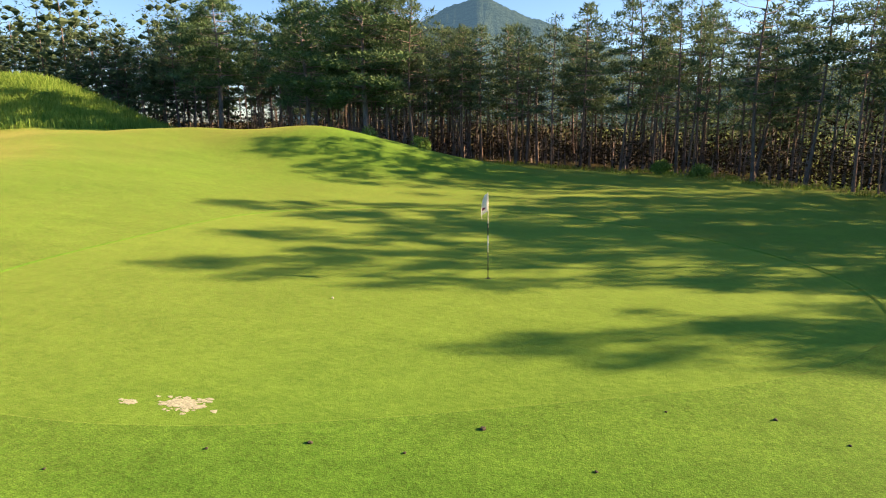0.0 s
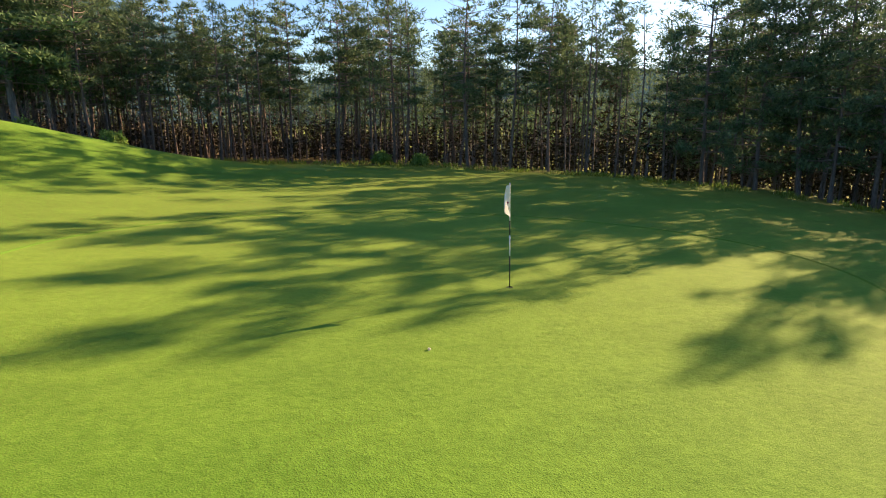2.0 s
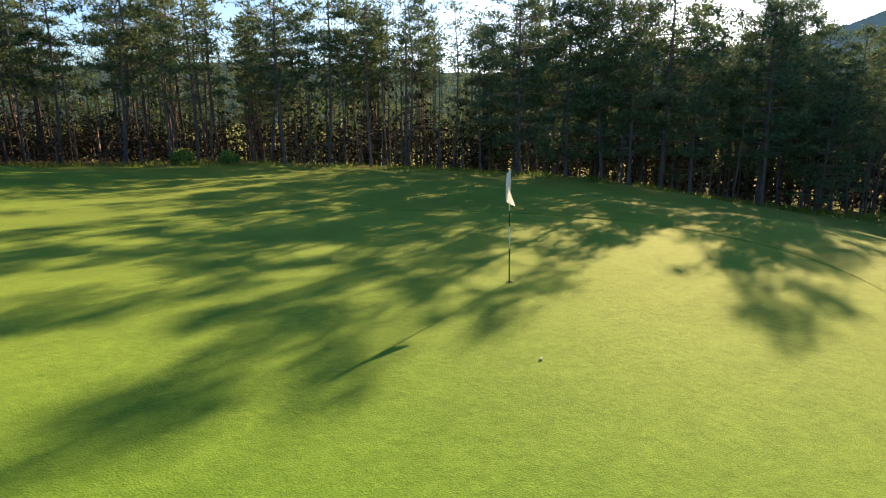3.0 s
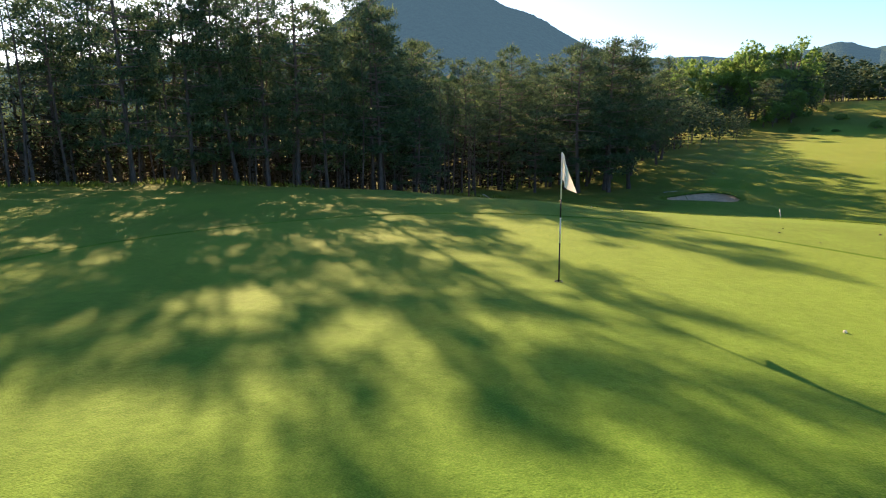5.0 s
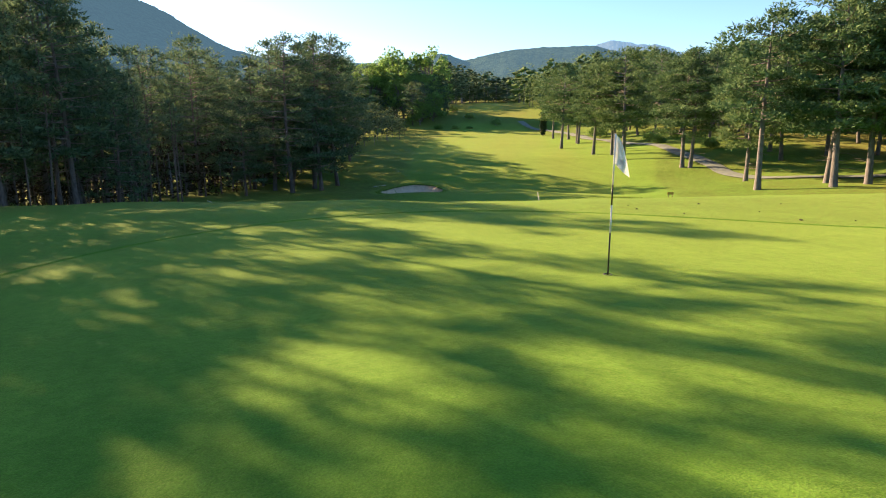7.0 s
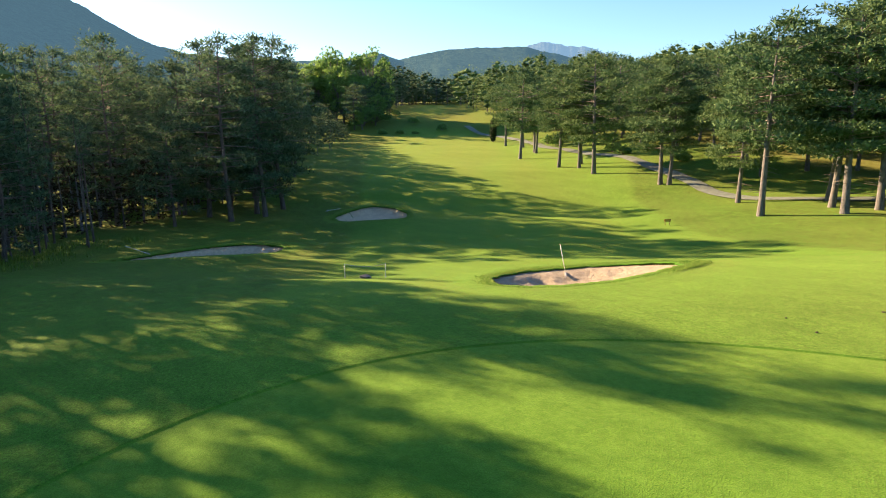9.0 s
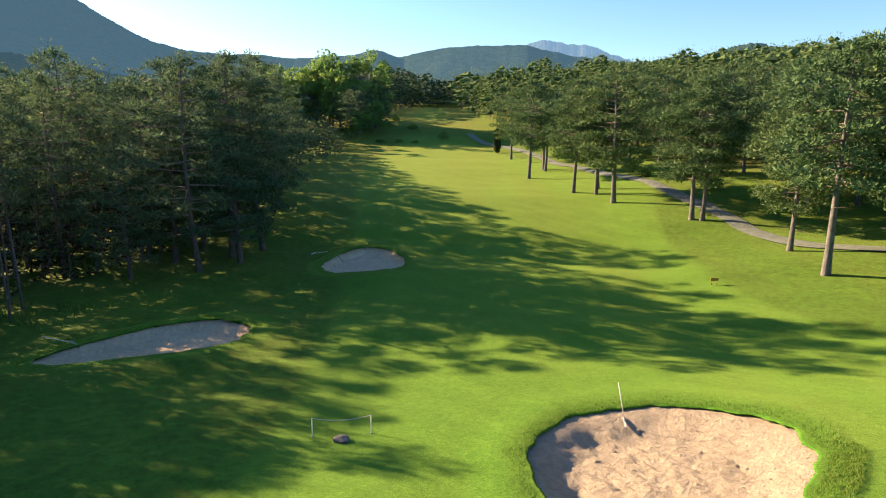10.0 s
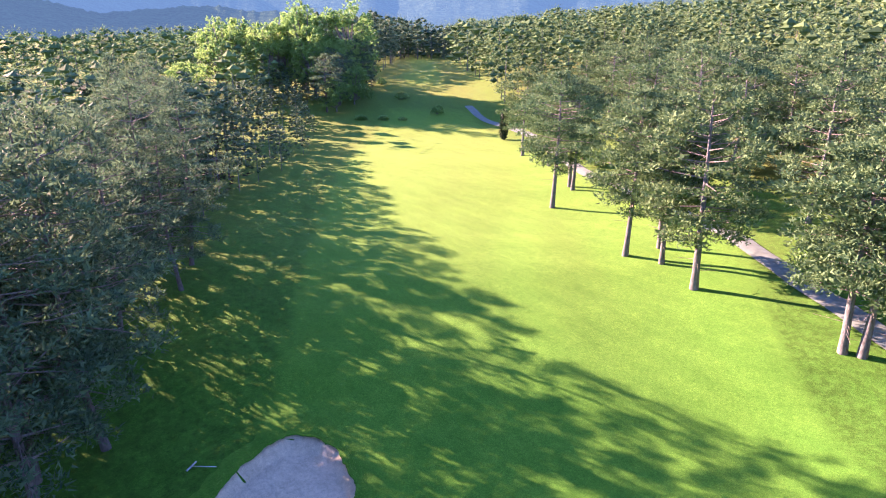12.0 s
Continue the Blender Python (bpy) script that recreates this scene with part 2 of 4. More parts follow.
def height(x, y):
    z = lie(x, y)
    for k, spec in enumerate(BUNKERS):
        r = bunker_reach(x, y, k)
        z = z - (spec[5] + 0.06) * ease(1.02, 0.56 if k == 0 else 0.8, r) + (0.08 if k == 0 else 0.06) * np.exp(-((r - 1.2) / 0.2) ** 2)
    return z


def swell(x, y):
    """Gentle waves of the turf off the green."""
    waves = (0.1 * np.sin(x * 0.31 + 1 + 0.8 * np.sin(y * 0.13)) * np.sin(y * 0.27 + 0.9 * np.sin(x * 0.11))
             + 0.05 * np.sin(x * 0.8 + np.sin(y * 0.3)) * np.sin(y * 0.71 + 2))
    return waves * ease(12, 25, np.hypot(x, y)) * np.minimum.reduce([ease(1.2, 1.8, bunker_reach(x, y, q)) for q in range(3)])


def green_edge(ang):
    """Distance of the putting green's edge from its middle."""
    return (9.62 + 0.59 * np.cos(ang) + 0.83 * np.sin(ang) - 0.03 * np.cos(2 * ang) + 0.80 * np.sin(2 * ang)
            + 0.62 * np.cos(3 * ang) - 0.18 * np.sin(3 * ang) - 0.08 * np.cos(4 * ang) - 0.11 * np.sin(4 * ang) + 0.06 * np.cos(5 * ang) + 0.04 * np.sin(5 * ang))


GREEN_MID = (-2.0, 0.4)
def build_ground():
    spokes = 520
    rings = [i / 14 for i in range(14)] + [0.97, 0.998, 1.0, 1.003, 1.005, 1.02]
    ang = np.linspace(0, 2 * np.pi, spokes, endpoint=False)
    edge = green_edge(ang)
    radii = [edge * r for r in rings]
    out = 0.3
    while out < 5200:
        radii.append(edge * 1.02 + out)
        out += 0.32 if out < 14 else 0.44 if out < 45 else 0.44 + (out - 45) * 0.04
    rad = np.array(radii)
    x = GREEN_MID[0] + rad * np.cos(ang)
    y = GREEN_MID[1] + rad * np.sin(ang)
    z = height(x, y)
    ring = np.arange(len(rad))[:, None] * np.ones((1, spokes))
    inside = (ring <= 16)
    z = z + np.where(inside, 0.0, 0.022)
    z = z + np.where(inside, 0, 1) * swell(x, y)
    z = z - 0.3 * ease(1.0, 0.9, np.minimum.reduce([bunker_reach(x, y, q) for q in range(3)]))
    verts = np.stack([x, y, z], -1).reshape(-1, 3)
    n, k = len(rad), spokes
    i, j = np.meshgrid(np.arange(n - 1), np.arange(k), indexing="ij")
    quads = np.stack([i * k + j, (i + 1) * k + j, (i + 1) * k + (j + 1) % k, i * k + (j + 1) % k], -1).reshape(-1, 4)
    # the innermost ring has no radius: its quads would be slivers, so it closes with one face less
    me = bpy.data.meshes.new("ground")
    me.from_pydata(verts.tolist(), [], quads[k:].tolist() + [[k + j, k + (j + 1) % k, 0] for j in range(k)])
    a, b = x * ALONG.x + y * ALONG.y, x * ACROSS.x + y * ACROSS.y
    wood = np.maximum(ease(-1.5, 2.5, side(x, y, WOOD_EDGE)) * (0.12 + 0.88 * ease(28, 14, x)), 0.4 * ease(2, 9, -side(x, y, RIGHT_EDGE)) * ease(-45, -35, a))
    deep = side(x, y, WOOD_EDGE)
    meadow = ease(30, 34, deep) * ease(52, 46, deep) * ease(14, 22, x) * ease(70, 60, x)
    low = glide(a, [(-60, -20), (0, -20), (15, -17), (28, -14.1), (34, -12.8), (43.6, -13.4), (51, -14.3), (55.6, -15.3), (60, -16.8), (65, -18.5), (90, -16), (120, -10), (147, -6), (6000, -6)])
    high = glide(a, [(-60, 8), (0, 8), (30, 9), (60, 11), (100, 13), (147, 9), (6000, 9)])
    fair = ease(-0.4, 0.4, b - low) * ease(0.4, -0.4, b - high) * ease(6, 12, a) * ease(149, 146, a)
    fair = np.maximum(fair, ease(5, 4, np.abs(b - 2)) * ease(172, 178, a) * ease(300, 290, a))
    fair = np.maximum(fair, (ring > 16) * ease(2.6, 2.3, rad - edge[None, :]) * 0.75)
    fair = np.maximum(fair, 0.8 * ease(60, 50, np.hypot(x + 5, y)) * ease(14, 6, a))
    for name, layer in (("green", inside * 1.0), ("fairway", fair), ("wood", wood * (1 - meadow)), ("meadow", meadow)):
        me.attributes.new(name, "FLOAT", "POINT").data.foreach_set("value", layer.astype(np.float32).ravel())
    me.polygons.foreach_set("use_smooth", [True] * len(me.polygons))
    me.materials.append(TURF)
    return tagged(new("ground", me), "mown golf turf with putting green, fairway and rough", "ground", kind="structure")


build_ground()


def ground_at(x, y):
    return float(height(x, y) + swell(x, y)) + 0.03


def mesh_object(name, verts, faces, mat, smooth=True):
    me = bpy.data.meshes.new(name)
    me.from_pydata([tuple(v) for v in verts], [], faces)
    if smooth:
        me.polygons.foreach_set("use_smooth", [True] * len(me.polygons))
    me.materials.append(mat)
    return new(name, me)


def build_bunker(k, label):
    cx, cy, rx, ry, turn, depth, taper = BUNKERS[k]
    c, s = math.cos(radians(turn)), math.sin(radians(turn))
    verts, faces, spokes, rings = [], [], 130, 44
    for i in range(rings + 1):
        for j in range(spokes):
            ang = 2 * math.pi * j / spokes
            r = (i / rings) * 1.0 * float(bunker_rim(k, ang)) * 1.0
            u, v = r * rx * math.cos(ang), r * ry * math.sin(ang) * (1 - taper * r * math.cos(ang))
            x, y = cx + u * c - v * s, cy + u * s + v * c
            z = float(height(x, y)) + 0.035 + (0.07 * noise.noise((x * 1.6, y * 1.6, k)) + 0.05 * noise.noise((x * 3.9, y * 4.6, k)) + 0.03 * noise.noise((x * 9, y * 7, k))) * (1 - (i / rings) ** 4) - 0.07 * (i / rings) ** 8
            verts.append((x, y, z))
            if i < rings:
                faces.append((i * spokes + j, (i + 1) * spokes + j, (i + 1) * spokes + (j + 1) % spokes, i * spokes + (j + 1) % spokes))
    return tagged(mesh_object("bunker", verts, faces, LIFTED_SAND if k else SAND), label, "bunker", kind="structure")


def bunker_point(k, r, ang):
    cx, cy, rx, ry, turn, _, taper = BUNKERS[k]
    c, s = math.cos(radians(turn)), math.sin(radians(turn))
    q = r * float(bunker_rim(k, ang))
    u, v = q * rx * math.cos(ang), q * ry * math.sin(ang) * (1 - taper * q * math.cos(ang))
    return cx + u * c - v * s, cy + u * s + v * c


def bunker_lip(k, rise):
    """The turf that curls over a bunker's rim, uneven where the grass hangs down."""
    spokes, verts, faces = 260, [], []
    rows = ((0.955, -0.1), (0.952, 0.45), (0.975, 0.95), (1.03, 1.0), (1.12, 0.75), (1.24, 0.3), (1.34, -0.6))
    for i, (r, up) in enumerate(rows):
        for j in range(spokes):
            ang = 2 * math.pi * j / spokes
            ragged = 0.022 * noise.noise((ang * 9, k, 0)) + 0.016 * noise.noise((ang * 31, k, 4)) if i < 4 else 0
            x, y = bunker_point(k, r + ragged, ang)
            ox, oy = bunker_point(k, max(r, 1.03), ang)
            verts.append((x, y, float(height(ox, oy)) + 0.02 + rise * up + 0.015 * noise.noise((x * 2, y * 2, 9))))
            if i + 1 < len(rows):
                faces.append((i * spokes + j, (i + 1) * spokes + j, (i + 1) * spokes + (j + 1) % spokes, i * spokes + (j + 1) % spokes))
    ob = mesh_object("bunker_lip", verts, faces, TURF)
    ob.data.attributes.new("fairway", "FLOAT", "POINT").data.foreach_set("value", [0.75] * len(verts))
    return tagged(ob, "turf edge curling over the sand of the bunker", "turf", kind="structure")


for k in range(3):
    bunker_lip(k, (0.03, 0.03, 0.03)[k])
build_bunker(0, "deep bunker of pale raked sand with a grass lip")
build_bunker(1, "long shaded greenside bunker, sand colour lifted against the shade")
build_bunker(2, "small shaded fairway bunker, sand colour lifted against the shade")


# ---- trees ----
def tube(verts, faces, line, radii, sides):
    """Adds a tapered tube along a line of points."""
    base = len(verts)
    line = [Vector(p) for p in line]
    for i, p in enumerate(line):
        way = (line[min(i + 1, len(line) - 1)] - line[max(i - 1, 0)]).normalized()
        across = way.orthogonal().normalized() if abs(way.z) < 0.9 else Vector((1, 0, 0))
        up = way.cross(across).normalized()
        across = up.cross(way).normalized()
        for k in range(sides):
            ang = 2 * math.pi * k / sides
            verts.append(p + (across * math.cos(ang) + up * math.sin(ang)) * radii[i])
    for i in range(len(line) - 1):
        for k in range(sides):
            q = (k + 1) % sides
            faces.append((base + i * sides + k, base + i * sides + q, base + (i + 1) * sides + q, base + (i + 1) * sides + k))


def tufts(rng, places, count, size, width, lift=0.35, flat=0.6):
    """Needle or leaf triangles round each place, as arrays of vertices and faces."""
    p = np.repeat(np.asarray(places, float), count, axis=0)
    n = len(p)
    d = rng.normal(size=(n, 3)) * (1, 1, flat)
    d[:, 2] += lift
    d /= np.linalg.norm(d, axis=1, keepdims=True)
    w = np.cross(d, rng.normal(size=(n, 3)))
    w /= np.linalg.norm(w, axis=1, keepdims=True) + 1e-9
    length = size * rng.uniform(0.6, 1.25, (n, 1))
    root = p + rng.normal(size=(n, 3)) * size * 0.35
    wide = width * rng.uniform(0.7, 1.3, (n, 1))
    v = np.stack([root - w * wide * 0.5, root + w * wide * 0.5, root + d * length], 1).reshape(-1, 3)
    return v, np.arange(3 * n).reshape(-1, 3)


def link_part(name, mesh, parent):
    ob = new(name, mesh)
    ob.parent = parent
    return ob


def to_mesh(name, verts, faces, mat, smooth=True):
    me = bpy.data.meshes.new(name)
    me.from_pydata([tuple(v) for v in verts], [], [tuple(f) for f in faces])
    if smooth:
        me.polygons.foreach_set("use_smooth", [True] * len(me.polygons))
    me.materials.append(mat)
    return me


def pads(rng, mids, count, wide, thick, size, width, lift=0.45):
    """Flat pads of needles: triangles scattered through a squashed ball round each middle, pointing up and out."""
    p = np.repeat(np.asarray(mids, float), count, axis=0)
    n = len(p)
    off = np.clip(rng.normal(size=(n, 3)), -1.6, 1.6) * (wide, wide, thick)
    d = off * (1.2, 1.2, 0.8) + rng.normal(size=(n, 3)) * 0.3
    d[:, 2] += lift * 0.5
    d /= np.linalg.norm(d, axis=1, keepdims=True)
    w = np.cross(d, rng.normal(size=(n, 3)))
    w /= np.linalg.norm(w, axis=1, keepdims=True) + 1e-9
    length, broad = size * rng.uniform(0.6, 1.3, (n, 1)), width * rng.uniform(0.7, 1.3, (n, 1))
    root = p + off
    v = np.stack([root - w * broad * 0.5, root + w * broad * 0.5, root + d * length], 1).reshape(-1, 3)
    return v, np.arange(3 * n).reshape(-1, 3)


def join(one, two):
    return np.concatenate([one[0], two[0]]), np.concatenate([one[1], two[1] + len(one[0])])


def make_pine(seed, tall, bare, spread, whorls, limbs, count, lean=0.0, girth=0.17, dead=18, needles=NEEDLES, bark=BARK, size=0.42, width=0.115, pad=0.3, core=6):
    """A pine: bare trunk up to a share of its height, tiers of limbs with flat needle pads above, dead twigs below."""
    rng = np.random.default_rng(seed)
    thing = new("pine_tree")
    bend = rng.normal(size=2) * 0.28
    steps = 10
    def axis(h):
        k = h / tall
        return np.array([lean * tall * k + bend[0] * math.sin(k * 3.1), bend[1] * math.sin(k * 2.6), h])
    tv, tf = [], []
    tube(tv, tf, [axis(tall * i / steps - (0.3 if i == 0 else 0)) for i in range(steps + 1)],
         [girth * (1.3 if i == 0 else 1.0) * (1 - 0.88 * (i / steps) ** 1.1) for i in range(steps + 1)], 8)
    bv, bf, mids = [], [], []
    for wi in range(whorls):
        k = wi / (whorls - 1)
        h = tall * (bare + (0.95 - bare) * k ** 0.9)
        reach = spread * (0.28 + 0.95 * math.sin(math.pi * min(1.0, 0.2 + 0.8 * k)) ** 0.8) * rng.uniform(0.75, 1.2)
        start = rng.uniform(0, 6.28)
        for q in range(limbs if k < 0.85 else 3):
            ang = start + 6.28 * q / limbs + rng.normal() * 0.35
            long = max(0.4, reach * rng.uniform(0.6, 1.2))
            rise = rng.uniform(-0.18, 0.22) + 0.55 * k ** 2
            a = axis(h + rng.uniform(-0.3, 0.3))
            out = np.array([math.cos(ang), math.sin(ang), 0])
            turned = np.array([-out[1], out[0], 0])
            mid = a + out * long * 0.5 + (0, 0, long * rise * 0.3)
            tip = a + out * long + (0, 0, long * rise)
            tube(bv, bf, [a, mid, tip], [0.05 * (1 - 0.6 * k) + 0.012, 0.026, 0.008], 3)
            mids.append(tip)
            for f, sgn in ((0.5, 1), (0.72, -1))[: 2 if k < 0.6 else 1]:
                if long * f < 0.5:
                    continue
                root = a + (tip - a) * f
                end = root + (out * 0.45 + turned * sgn * rng.uniform(0.4, 0.8)) * long * 0.42 + (0, 0, rng.uniform(0.0, 0.25))
                tube(bv, bf, [root, end], [0.014, 0.005], 3)
                mids.append(end)
    mids.append(axis(tall))
    mids.append(axis(tall * 0.97) + rng.normal(size=3) * 0.2)
    for _ in range(dead):
        h = tall * rng.uniform(0.1, bare + 0.15)
        ang, long = rng.uniform(0, 2 * math.pi), rng.uniform(0.5, 1.9)
        a, out = axis(h), np.array([math.cos(ang), math.sin(ang), 0])
        tip = a + out * long + (0, 0, rng.uniform(-0.4, 0.25) * long)
        tube(bv, bf, [a, tip], [0.02, 0.006], 3)
        if long > 1.2:
            side_way = np.array([-out[1], out[0], 0.2]) * long * 0.4 * rng.choice((-1, 1))
            tube(bv, bf, [(a + tip) / 2, (a + tip) / 2 + out * long * 0.25 + side_way], [0.01, 0.004], 3)
    cv, cf = join(pads(rng, mids, count, pad, pad * 0.42, size, width), pads(rng, mids, core, pad * 0.7, pad * 0.3, size * 1.2, width * 2.4))
    link_part("trunk", to_mesh("trunk", tv, tf, bark), thing)
    tagged(link_part("branchwork", to_mesh("branchwork", bv, bf, TWIG), thing), kind="stuff")
    link_part("crown", to_mesh("crown", cv, cf, needles, False), thing)
    return thing


def make_broadleaf(seed, tall, spread, lobes, clumps, count, low=0.25, size=0.3, width=0.22, leaves=LEAVES, name="broadleaf_tree"):
    """A leafy tree: forked trunk, limbs to every lobe, and leaves in clumps on the lobes' skins."""
    rng = np.random.default_rng(seed)
    thing = new(name)
    tv, tf, bv, bf, places = [], [], [], [], []
    fork = tall * low
    tube(tv, tf, [(0, 0, -0.2), (0.1, 0.05, fork * 0.5), (0.05, 0, fork), (0, 0.1, tall * 0.6)], [0.022 * tall, 0.017 * tall, 0.014 * tall, 0.005 * tall], 8)
    for k in range(lobes):
        ang, r = rng.uniform(0, 2 * math.pi), spread * math.sqrt(rng.uniform(0.02, 0.75))
        h = tall * rng.uniform(low + 0.12, 0.88) * (1 - 0.22 * (r / spread) ** 2)
        mid = np.array([r * math.cos(ang), r * math.sin(ang), h])
        rad = spread * rng.uniform(0.2, 0.33)
        tube(bv, bf, [(0, 0, fork * rng.uniform(0.8, 1.2)), mid * (0.5, 0.5, 0.7), mid], [0.008 * tall, 0.005 * tall, 0.002 * tall], 5)
        d = rng.normal(size=(clumps, 3))
        d /= np.linalg.norm(d, axis=1, keepdims=True)
        places.extend(mid + d * rad * rng.uniform(0.55, 1.05, (clumps, 1)) * (1, 1, 0.8))
    cv, cf = tufts(rng, places, count, size, width, 0.1, 1.0)
    link_part("trunk", to_mesh("trunk", tv, tf, BARK), thing)
    tagged(link_part("branchwork", to_mesh("branchwork", bv, bf, TWIG), thing), kind="stuff")
    link_part("crown", to_mesh("crown", cv, cf, leaves, False), thing)
    return thing


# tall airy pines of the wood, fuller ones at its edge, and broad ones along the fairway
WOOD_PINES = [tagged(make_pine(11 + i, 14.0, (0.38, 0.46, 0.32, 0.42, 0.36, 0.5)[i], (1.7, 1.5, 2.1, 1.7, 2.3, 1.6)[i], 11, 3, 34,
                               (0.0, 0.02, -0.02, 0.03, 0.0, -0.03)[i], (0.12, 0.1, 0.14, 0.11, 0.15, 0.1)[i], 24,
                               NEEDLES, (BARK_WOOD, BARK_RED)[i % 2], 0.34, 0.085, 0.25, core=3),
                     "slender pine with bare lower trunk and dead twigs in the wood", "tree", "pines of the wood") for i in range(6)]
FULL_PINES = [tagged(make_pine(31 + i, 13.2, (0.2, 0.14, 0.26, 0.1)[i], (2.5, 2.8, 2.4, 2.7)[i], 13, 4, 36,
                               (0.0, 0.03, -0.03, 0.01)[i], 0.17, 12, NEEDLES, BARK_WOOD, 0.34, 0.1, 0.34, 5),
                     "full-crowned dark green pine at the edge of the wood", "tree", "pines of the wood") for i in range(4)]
FAIR_PINES = [tagged(make_pine(51 + i, 12.0, (0.36, 0.42, 0.3)[i], (3.0, 2.8, 3.2)[i], 12, 5, 76,
                               (0.05, 0.0, -0.03)[i], 0.22, 12, NEEDLES_LIGHT, BARK, 0.28, 0.095, 0.36, 7),
                     "tall pine with a grey trunk beside the fairway", "tree", "pines along the fairway") for i in range(3)]
SIDE_PINES = [tagged(make_pine(61 + i, 12.5, (0.24, 0.3, 0.2)[i], (3.1, 2.9, 3.3)[i], 11, 5, 42, (0.03, -0.02, 0.0)[i], 0.2, 12, NEEDLES_LIGHT, BARK, 0.33, 0.11, 0.38, 6),
                     "broad green pine in the wood beyond the path", "tree", "pines along the fairway") for i in range(3)]
NEAR_PINES = [tagged(make_pine(91 + i, 13.4, (0.16, 0.22)[i], (2.8, 2.6)[i], 14, 4, 58, (0.01, -0.02)[i], 0.18, 14, NEEDLES, BARK_WOOD, 0.27, 0.08, 0.3, 4),
                     "full-crowned dark green pine at the edge of the wood", "tree", "pines of the wood") for i in range(2)]
KINDS = WOOD_PINES + FULL_PINES + FAIR_PINES + SIDE_PINES + NEAR_PINES
spots = []


def plant(kind, x, y, size=1.0, turn=None, label="", sink=0.05, wide=1.0):
    spots.append((x, y))
    m = Matrix.LocRotScale((x, y, ground_at(x, y) - sink), Euler((0, 0, random.uniform(0, 6.28) if turn is None else turn)),
                           (size * wide * random.uniform(0.92, 1.08), size * wide * random.uniform(0.92, 1.08), size))
    ob = copy_thing(kind, m)
    if label:
        tagged(ob, label)
    return ob


def free(x, y, gap):
    return all((x - a) ** 2 + (y - b) ** 2 > gap * gap for a, b in spots)


def inward(x, y, line):
    return float(side(np.array([x]), np.array([y]), line)[0])


# single pines along the fairway and the path
for x, y, size, k in ((60, -58.4, 1.0, 0), (62.4, -64.4, 0.9, 1), (47.5, -51.6, 0.95, 0), (41.3, -49.9, 1.02, 2), (31.5, -48.3, 0.95, 1),
                      (32.3, -48.1, 0.9, 2), (18.7, -38.0, 1.05, 1), (46.4, -54.3, 0.9, 1), (44.8, -51.9, 0.85, 0), (63.4, -65.2, 0.9, 2),
                      (14.3, -39.9, 1.1, 2), (15.8, -42.2, 1.05, 0), (13.0, -42.1, 1.05, 1), (22.6, -43.1, 0.85, 2), (16.9, -44.9, 1.1, 2),
                      (11.2, -42.8, 1.1, 0), (8.4, -41.4, 1.1, 2), (9.6, -44.5, 1.15, 1), (72, -72, 0.9, 2), (80, -76, 0.95, 0)):
    plant(FAIR_PINES[k], x, y, size)

# broad old pines in front of the wood behind the mound
for x, y, size, k in ((-14, 34.2, 1.12, 2), (-20, 36.5, 1.1, 0), (-33, 44, 1.2, 1)):
    plant(FAIR_PINES[k], x, y, size, label="broad old pine with reddish limbs behind the grassy mound")
# dark pines at the foot of the leafy trees
for i, (x, y, size) in enumerate(((140, -88.5, 0.85), (136.5, -84.5, 0.7), (144, -92, 0.8), (132.5, -79.5, 0.75), (129, -74.5, 0.8), (138, -80.5, 0.8))):
    plant(FULL_PINES[i % 4], x, y, size, wide=1.25)

# where the wood's shadow ends on the turf: (lane across the sun, reach towards it)
SHADE_FRONT = [(-110, 90), (-85, 69), (-64.6, 50.6), (-61, 47), (-58.4, 41.4), (-55, 38), (-53, 36), (-52.5, 33), (-50.8, 28.7), (-48, 34), (-46.2, 33),
               (-45.5, 14), (-44, 12.6), (-41.5, 18), (-39.8, 24), (-38.5, 20), (-37.2, 10.3), (-35.8, 10.1), (-34.4, 14), (-33.5, 12), (-31.6, 6.5),
               (-30, 11), (-28.2, 16), (-27.1, 8.4), (-25.5, 12), (-24, 16), (-22.2, 20), (-20.6, 13.2), (-18.5, 18), (-15, 16.5), (-12.8, 15.5), (-11, 13), (-9.5, 13.5), (-8.4, 15.5), (-7.6, 15),
               (-7, 5.8), (-5.3, 1.6), (-4.2, -0.8), (-3.5, 0), (-3.3, 6.5), (-1, 6), (-0.9, 1.5), (0.3, -2),
               (0.7, -7), (1.3, -7.3), (1.5, -4.8), (3, -4.2), (3.9, -4.3), (4.3, -6.6), (5, -7), (5.6, -4), (7.2, -3), (9, -6), (10.3, -8.5), (60, -8)]


def sun_lane(x, y):
    return -0.296 * x + 0.955 * y, 0.955 * x + 0.296 * y


def tallest(x, y):
    """How high a tree may stand here and still leave the sunlit part of the turf in the sun."""
    w, u = sun_lane(x, y)
    if x < 12 and y > 28:
        far = y + 14.6
        return 4.5 + 0.135 * far - ground_at(x, y) if abs(x - 1.7 + 0.151 * far) < 0.09 * far else 20.0
    if x < 22:
        return 20.0
    front = max(float(np.interp(w + k, *np.array(SHADE_FRONT).T)) for k in (-0.5, 0, 0.5))
    return 0.34 * (u - front) + ground_at(0.955 * front - 0.296 * w, 0.296 * front + 0.955 * w) - ground_at(x, y)


# tall pines by the fairway bunker
for x, y, size, k in ((46.4, -12.0, 1.0, 1), (47.3, -15.1, 1.03, 2), (49.4, -15.3, 1.0, 0), (49.9, -17.9, 1.05, 3), (50.3, -11.7, 1.0, 2)):
    plant(NEAR_PINES[k % 2] if x > 40 else FULL_PINES[k], x, y, size)

